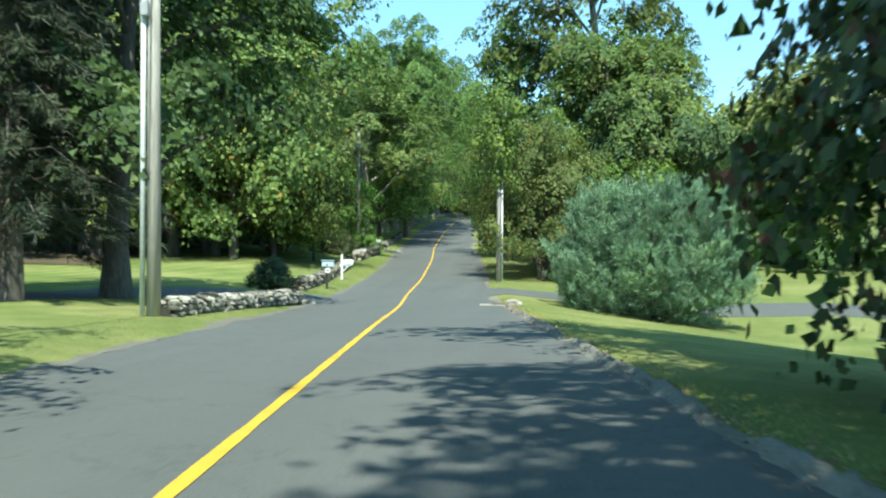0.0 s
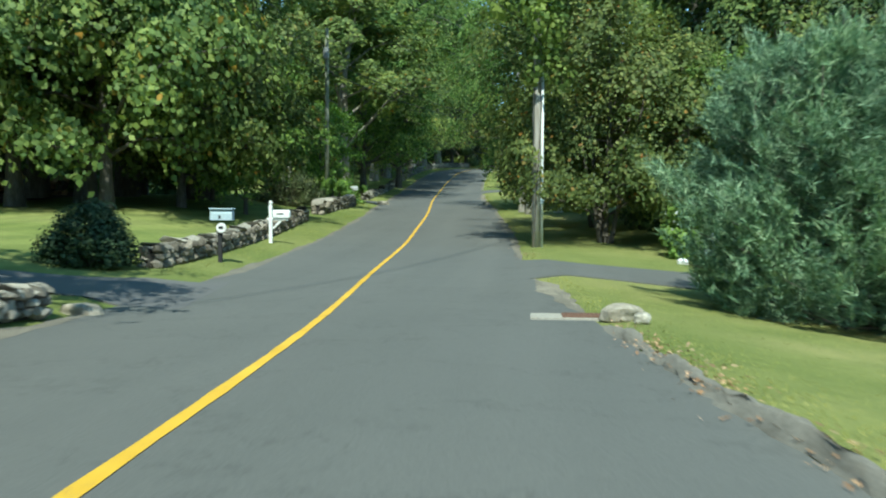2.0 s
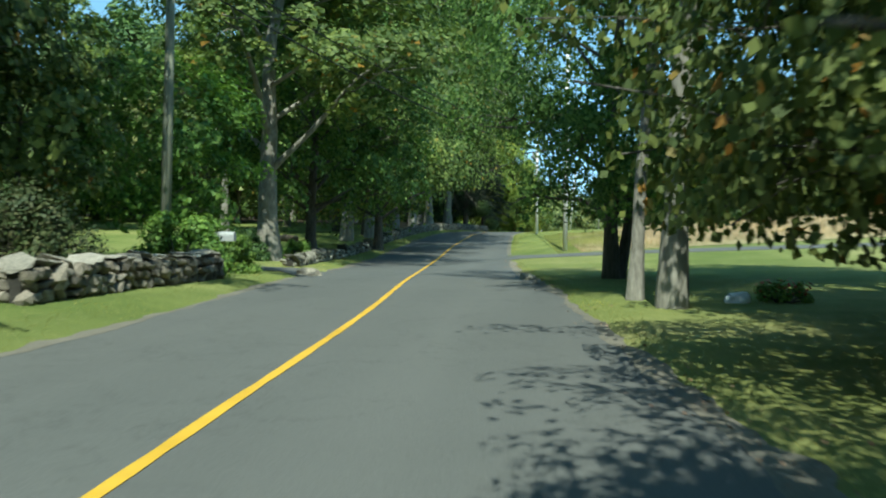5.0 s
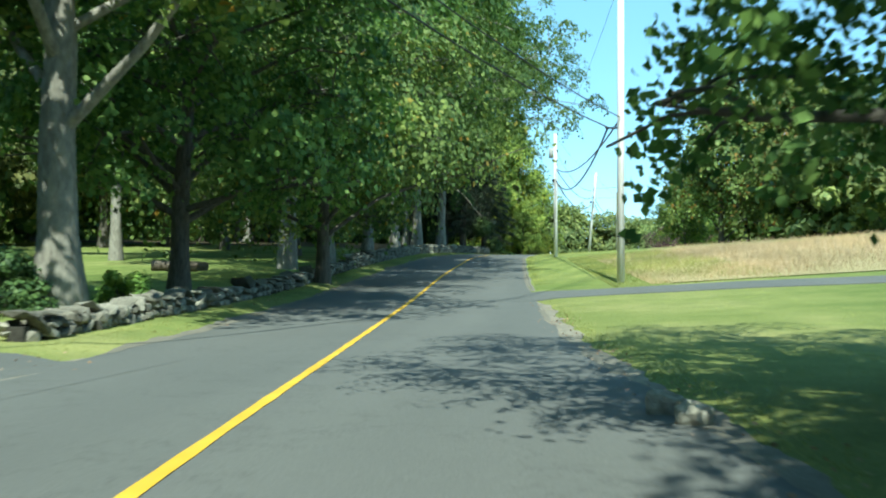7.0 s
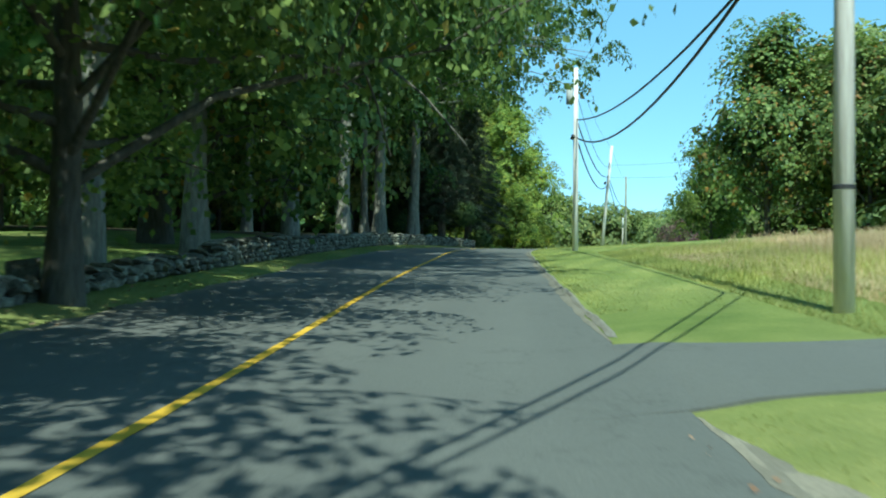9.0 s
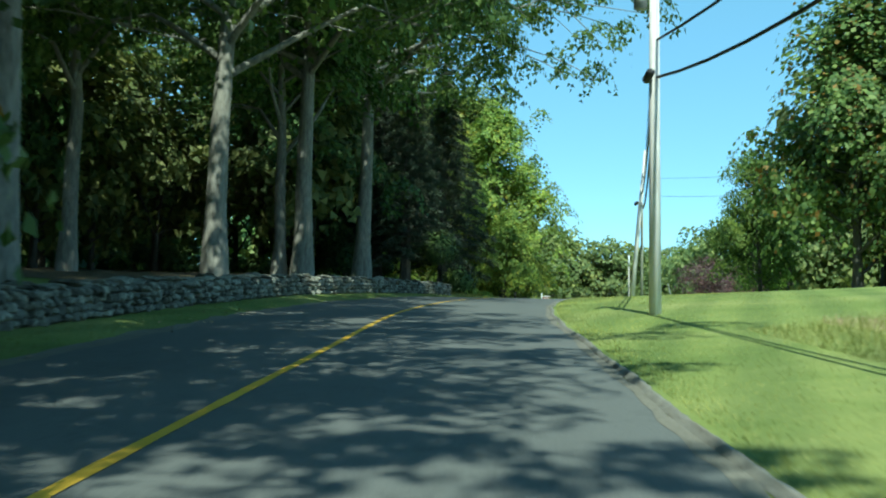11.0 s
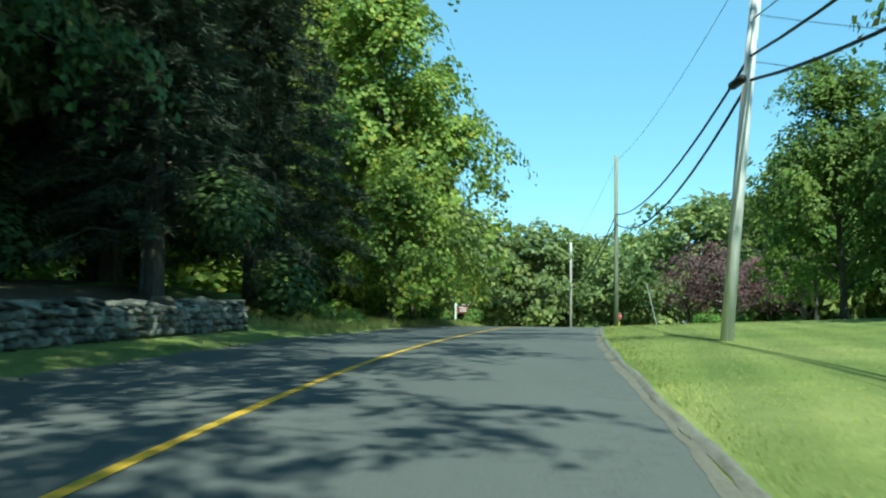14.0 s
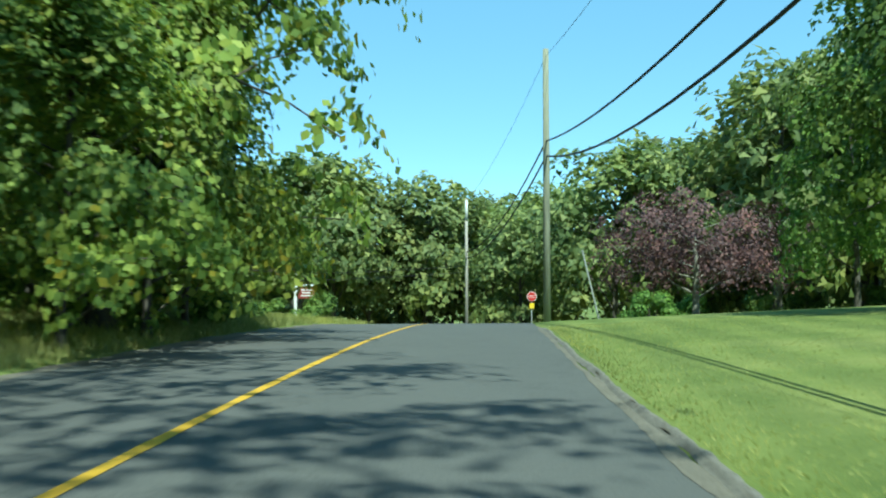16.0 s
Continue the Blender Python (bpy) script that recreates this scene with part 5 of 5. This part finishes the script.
st = empty("stop_sign", 14.3, 216.8)
part("post", tube([(0, 0, -0.2), (0, 0, 2.3)], [0.03, 0.03], 8), M_GREYMETAL, st)
bm = bmesh.new()
bmesh.ops.create_cone(bm, cap_ends=True, segments=8, radius1=0.28, radius2=0.28, depth=0.02, matrix=Matrix.Translation((0, -0.05, 2.0)) @ Matrix.Rotation(radians(90), 4, "X") @ Matrix.Rotation(radians(22.5), 4, "Z"))
part("octagon", bm, M_WHITE, st, "white rim of the octagon")
bm = bmesh.new()
bmesh.ops.create_cone(bm, cap_ends=True, segments=8, radius1=0.255, radius2=0.255, depth=0.02, matrix=Matrix.Translation((0, -0.065, 2.0)) @ Matrix.Rotation(radians(90), 4, "X") @ Matrix.Rotation(radians(22.5), 4, "Z"))
part("red_face", bm, M_RED, st, "red octagonal face")
fc = bpy.data.curves.new("word", "FONT")
fc.body, fc.size, fc.align_x, fc.align_y, fc.extrude = "STOP", 0.17, "CENTER", "CENTER", 0.004
tx = new("word", fc)
tx.parent = st
tx.matrix_basis = pose(0, -0.082, 2.0, 90, 0, 0)
fc.materials.append(M_WHITE)
part("lower_plate", box((0.28, 0.02, 0.3), (0, -0.05, 1.5), 0.01), M_SIGN_Y, st, "yellow warning plate below")
tagged(st, "red stop sign above a yellow plate", "stop sign")

gw = new("guy_marker", None)
gw.matrix_basis = pose(13.9, 203.5, gz(13.9, 203.5))
part("rod", tube([(0, 0, -0.2), (-0.75, 0, 2.9)], [0.035, 0.035], 8), M_GREYMETAL, gw)
tagged(gw, "leaning pale guy rod beyond the lawn", "guy rod")


# ---- shrubs, wood pile, ornamental trees ----
ball = bush_thing("shrub", 98, 1.75, 1.7, 1.45, 11000, 0.038, L_YEW, "clipped round dark shrub at the drive", kinds=80)
ball.matrix_basis = pose(-5.0, 39.7, gz(-5.0, 39.7)) @ Matrix.Diagonal((1, 1, 0.85, 1))
hedge = bush_thing("hedge", 91, 4.8, 1.5, 1.5, 14000, 0.038, L_HEDGE, "browning clipped hedge behind the wall", "hedge", kinds=90)
hedge.matrix_basis = pose(-7.5, 67.2, gz(-7.5, 67.2), 0, 0, 12) @ Matrix.Diagonal((0.8, 1, 1, 1))
place(bush_a, -6.4, 72.6, 0.8, 20)
place(bush_a, -6.0, 75.4, 0.6, 90)
for k, (x, y, s) in enumerate(((-7.9, 89.4, 0.5), (-9.5, 88.0, 0.8), (-9.0, 80.5, 0.6), (-10.5, 90.5, 0.7))):
    place(bush_b if k % 2 else bush_a, x, y, s, 70 * k)
rose = bush_thing("flower_bush", 92, 2.0, 1.8, 1.7, 2600, 0.08, L_BUSH, "loose green bush dotted with white blossoms")
rng = np.random.default_rng(93)
c, way = clumps(np.array([[0.0, 0.0, 1.0]]), np.array([1.0]), 60, rng, 0.8)
quads_mesh("blossoms", leaf_quads(c + way * 0.05, way, 0.05, rng, 0.9), 60, M_WHITE, rose, "small white blossoms")
rose.matrix_basis = pose(8.2, 49.2, gz(8.2, 49.2))
blue = bush_thing("spruce_bush", 94, 1.9, 1.6, 1.5, 3200, 0.07, L_BLUE, "small silvery-blue spruce beside the driveway", "spruce")
blue.matrix_basis = pose(9.3, 48.8, gz(9.3, 48.8))
for k in range(5):
    rock(7.6 + 0.45 * k, 47.6 - 0.05 * k, 0.3, 0.25, 0.2, 20 + k, M_WHITE, "white-painted stone edging the driveway")
bed = bush_thing("flower_clump", 99, 1.1, 0.7, 0.4, 1400, 0.03, L_BUSH, "low clump of red flowers on the lawn", "flowers")
rng = np.random.default_rng(100)
c, way = clumps(np.array([[-0.3, 0.0, 0.2], [0.1, 0.0, 0.22], [0.35, 0.0, 0.2]]), np.array([0.22, 0.25, 0.2]), 90, rng, 0.8)
quads_mesh("blossoms", leaf_quads(c + [0, 0, 0.06], way + [0, 0, 0.6], 0.03, rng, 0.9), 90, M_RED, bed, "small red blossoms")
bed.matrix_basis = pose(5.9, 69.2, gz(5.9, 69.2))
rock(5.1, 69.0, 0.4, 0.3, 0.25, 31, M_WHITE, "white stone beside red flowers")

plum = broad_tree("plum_tree", 95, 5.6, 1.9, 4.4, 0.17, 14000, 0.075, L_PURPLE, M_BARK_L, label="spreading purple-leaved tree on the lawn", limbs=15, clump=(0.6, 1.0), vase=1.0)
plum.matrix_basis = pose(18.0, 203.6, gz(18.0, 203.6) - 0.05) @ Matrix.Scale(0.9, 4)
linden = broad_tree("linden_tree", 96, 11.5, 1.4, 3.2, 0.14, 26000, 0.09, L_VINE, M_BARK, label="upright green linden on the lawn", limbs=36, top=-0.1, clump=(0.75, 1.2), droop=0.5)
linden.matrix_basis = pose(16.6, 184.6, gz(16.6, 184.6) - 0.05)
place(sap_a, 19.4, 194.0, 1.15, 40, "young tree with a bare stem on the lawn", squash=1.2)
for k in range(6):
    place(bush_a, 20.0 + 3.2 * k, 214.0 + 2 * (k % 2), 1.1, 60 * k)

# wood pile
wp = empty("wood_pile", -19.0, 65.0)
rng = np.random.default_rng(97)
for k in range(70):
    col, row = k % 14, k // 14
    r = rng.uniform(0.09, 0.14)
    p = Vector((col * 0.26 - 1.8 + rng.normal(0, 0.05), rng.normal(0, 0.12), 0.12 + row * 0.22 + rng.normal(0, 0.03) - 0.03 * abs(col - 6)))
    d = Vector((rng.normal(0, 0.25), 1, rng.normal(0, 0.12))).normalized() * 0.25
    lg = part("log", tube([p - d, p + d], [r, r * 0.95], 9), M_CUT if rng.uniform() < 0.45 else M_LOG, wp, smooth=False)
tagged(wp, "heap of split firewood at the wood's edge", "wood pile")

for k, (x, y) in enumerate(((-12.9, 106.1), (-13.6, 106.5), (-12.6, 106.8))):
    lg = part("log", tube([(-0.55, 0, 0.17), (0.55, 0.1, 0.17)], [0.2, 0.17], 12), M_LOG, None, smooth=True)
    lg.matrix_basis = pose(x, y, gz(x, y), 0, 0, 30 * k)
    tagged(lg, "dark cut log lying on the lawn", "log")


# ---- undergrowth, meadow grass and verge grass ----
def undergrowth(name, x0, x1, y0, y1, high, count, size, leaf, label, seed, beside=False):
    rng = np.random.default_rng(seed)
    k = int((x1 - x0) * (y1 - y0) / 5) + 8
    cx, cy = rng.uniform(x0, x1, k), rng.uniform(y0, y1, k)
    if beside:
        cx = line_x(cy) + cx
    cz = ground(cx, cy) + rng.uniform(0.1, 1.0, k) ** 1.5 * high
    c, way = clumps(np.stack([cx, cy, cz], 1), rng.uniform(0.7, 1.5, k) * (0.4 if beside else 1), count, rng, 0.8)
    c[:, 2] = np.maximum(c[:, 2], ground(c[:, 0], c[:, 1]) + 0.03)
    ob = quads_mesh(name, leaf_quads(c, way + np.array([0, 0, 0.6]), size, rng), count, leaf)
    return tagged(ob, label, "undergrowth", kind="stuff")


# the dark rows are leafy filler standing in for shade under the trees
undergrowth("undergrowth", -40, -15.5, 68, 84, 4.0, 9920, 0.254, L_DARK, "dark leafy filler for the shade beneath the trees", 201)
undergrowth("undergrowth", -50, -30, 76, 140, 6.0, 9920, 0.406, L_DARK, "dark leafy filler for the shade beneath the trees", 202)
undergrowth("undergrowth", -56, -24, 126, 174, 8.0, 26000, 0.24, L_OAK, "dark leafy filler for the shade beneath the trees", 203)
undergrowth("undergrowth", -60, -24, 172, 216, 9.0, 11160, 0.508, L_DARK, "dark leafy filler for the shade beneath the trees", 210)
undergrowth("undergrowth", -24, -4.2, 167, 177, 6.0, 44000, 0.085, L_DARK, "dense dark leafy filler for the shade under the evergreens", 204)
undergrowth("undergrowth", -20, -1.5, 182, 214, 4.0, 11160, 0.254, L_ASH, "tangled yellow-green growth at the wood's edge", 205)
undergrowth("roadside_weeds", -6.6, -3.7, 170, 199, 0.6, 12000, 0.05, L_VINE, "leafy green weeds on the roadside bank", 211, True)
undergrowth("undergrowth", -74, -26, 205, 262, 11.0, 9300, 0.635, L_FAR, "thick growth beyond the woods", 213)
undergrowth("undergrowth", 62, 112, 196, 262, 9.0, 8060, 0.635, L_FAR, "thick growth beyond the lawns", 214)
undergrowth("undergrowth", 50, 90, 118, 180, 9.0, 8680, 0.572, L_FAR, "thick growth beyond the meadow", 212)
undergrowth("undergrowth", -30, 75, 240, 268, 8.5, 16120, 0.444, L_FAR, "thick growth beyond the crossing", 206)
undergrowth("undergrowth", 9, 26, 58, 74, 3.0, 8680, 0.229, L_DARK, "dark leafy filler for the shade beneath the trees", 207)
# dark leaves added to deepen the shade under the maples
undergrowth("undergrowth", 7.5, 15, 55.5, 62, 1.6, 7000, 0.09, L_DARK, "dark leafy filler for the deep shade beneath the roadside maples", 215)
undergrowth("undergrowth", 46, 72, 0, 120, 6.0, 11160, 0.457, L_FAR, "thick growth beyond the lawn", 208)
undergrowth("undergrowth", 22, 52, 150, 176, 5.0, 7440, 0.381, L_FAR, "thick growth beyond the meadow", 209)


DRIVES = (((2.9, 43.2), (9, 43.6), 2.1), ((9, 43.6), (18, 45), 2.0), ((-1.5, 36.4), (-5, 35.8), 2.4), ((-5, 35.8), (-7.2, 32), 1.9), ((-7.2, 32), (-8.2, 26), 1.8),
          ((-4, 79.3), (-9, 79.5), 1.9), ((-0.5, 98.9), (6, 98.6), 1.6), ((6, 98.6), (16, 96), 1.4))


def paved(x, y):
    """Which points lie on a driveway."""
    hit = np.zeros(len(x), bool)
    for (ax, ay), (bx, by), r in DRIVES:
        t = np.clip(((x - ax) * (bx - ax) + (y - ay) * (by - ay)) / ((bx - ax) ** 2 + (by - ay) ** 2), 0, 1)
        wide = r + (1.2 * np.clip(1 - t * math.hypot(bx - ax, by - ay) / 2.6, 0, 1) ** 2 if ax in (2.9, -1.5, -4, -0.5) else 0)
        hit |= np.hypot(x - ax - t * (bx - ax), y - ay - t * (by - ay)) < wide
    return hit


def blades(name, n, high, wide, leaf, label, seed, pick, category="grass", bend=0.4, rise=None):
    """Single grass blades: one pointed triangle each, on the ground at places given by pick."""
    rng = np.random.default_rng(seed)
    x, y = pick(rng, n)
    clear = ~paved(x, y)
    x, y = x[clear], y[clear]
    n = len(x)
    p = np.stack([x, y, ground(x, y) - 0.01], 1)
    a = rng.uniform(0, 2 * math.pi, n)
    s = np.stack([np.cos(a), np.sin(a), np.zeros(n)], 1) * wide
    h = high * rng.uniform(0.45, 1.2, (n, 1))
    if rise:
        u = x - line_x(y)
        edge = np.minimum((u - rise[0]) / rise[2], (y - rise[1]) / 3) * (0.75 + 0.35 * np.sin(x * 0.9 + 1.3 * np.sin(y * 0.5)))
        h = h * np.clip(edge, 0.3, 1)[:, None]
    tip = p + np.concatenate([rng.normal(0, bend, (n, 2)) * h, h], 1)
    ob = quads_mesh(name, np.stack([p - s, p + s, tip], 1).reshape(-1, 3), n, leaf, corners=3)
    return tagged(ob, label, category, kind="stuff")


def along(y0, y1, u0, u1, power=1.0):
    def pick(rng, n):
        y = rng.uniform(y0, y1, n)
        return line_x(y) + u0 + (u1 - u0) * rng.uniform(0, 1, n) ** power, y
    return pick


blades("meadow_grass", 105000, 0.42, 0.007, L_HAY, "tall straw-coloured meadow grass", 301, along(101.0, 127.5, 7.0, 48, 1.5), "meadow grass", 0.4, (6.5, 100, 4.0))
blades("tall_grass", 26000, 0.26, 0.007, L_GRASS, "long green grass at the meadow's edge", 303, along(100.4, 127, 5.8, 11, 1.6), "grass", 0.4, (5.4, 100, 1.5))
blades("verge_grass", 70000, 0.032, 0.005, L_GRASS, "mown verge grass", 304, along(3, 100, EDGE_R + 0.1, 9, 2.0))
blades("verge_grass", 90000, 0.045, 0.005, L_GRASS, "mown verge grass", 305, along(104, 188, EDGE_R + 0.22, 10, 1.6))
blades("verge_grass", 50000, 0.045, 0.005, L_GRASS, "mown verge grass", 306, along(8, 166, EDGE_L - 0.12, -4.9, 1.3))
blades("bank_grass", 26000, 0.22, 0.007, L_GRASS, "long bright grass on the bank", 307, along(168, 206, EDGE_L - 0.2, -6.5, 1.2), "grass", 0.35)


def litter(name, n, y0, y1, u0, u1, size, seed, label):
    """Fallen leaves lying flat in patches along the road's edge."""
    rng = np.random.default_rng(seed)
    heap = rng.uniform(y0, y1, 26)
    y = np.where(rng.uniform(size=n) < 0.7, heap[rng.integers(0, 26, n)] + rng.normal(0, 0.5, n), rng.uniform(y0, y1, n))
    u = rng.normal((u0 + u1) / 2, (u1 - u0) / 3.5, n)
    x = line_x(y) + u
    c = np.stack([x, y, np.maximum(ground(x, y), road_z(y)) + 0.03 + rng.uniform(0, 0.05, n) * np.exp(-((u - EDGE_R - 0.05) / 0.12) ** 2)], 1)
    ob = quads_mesh(name, leaf_quads(c, np.array([0, 0, 1.0]) + rng.normal(0, 0.35, (n, 3)), size, rng), n, L_LITTER)
    return tagged(ob, label, "fallen leaves", kind="stuff")


litter("fallen_leaves", 1500, 5, 33, 3.25, 3.7, 0.02, 401, "dry brown leaves fallen along the kerb")
litter("fallen_leaves", 500, 46, 97, 3.1, 3.8, 0.02, 402, "dry leaves scattered along the verge")
litter("fallen_leaves", 400, 80, 166, -3.5, -2.7, 0.028, 403, "dry leaves scattered along the verge")

# ---- take away the patterns that were copied ----
for ob in MASTERS:
    for o in (*ob.children_recursive, ob):
        bpy.data.objects.remove(o)
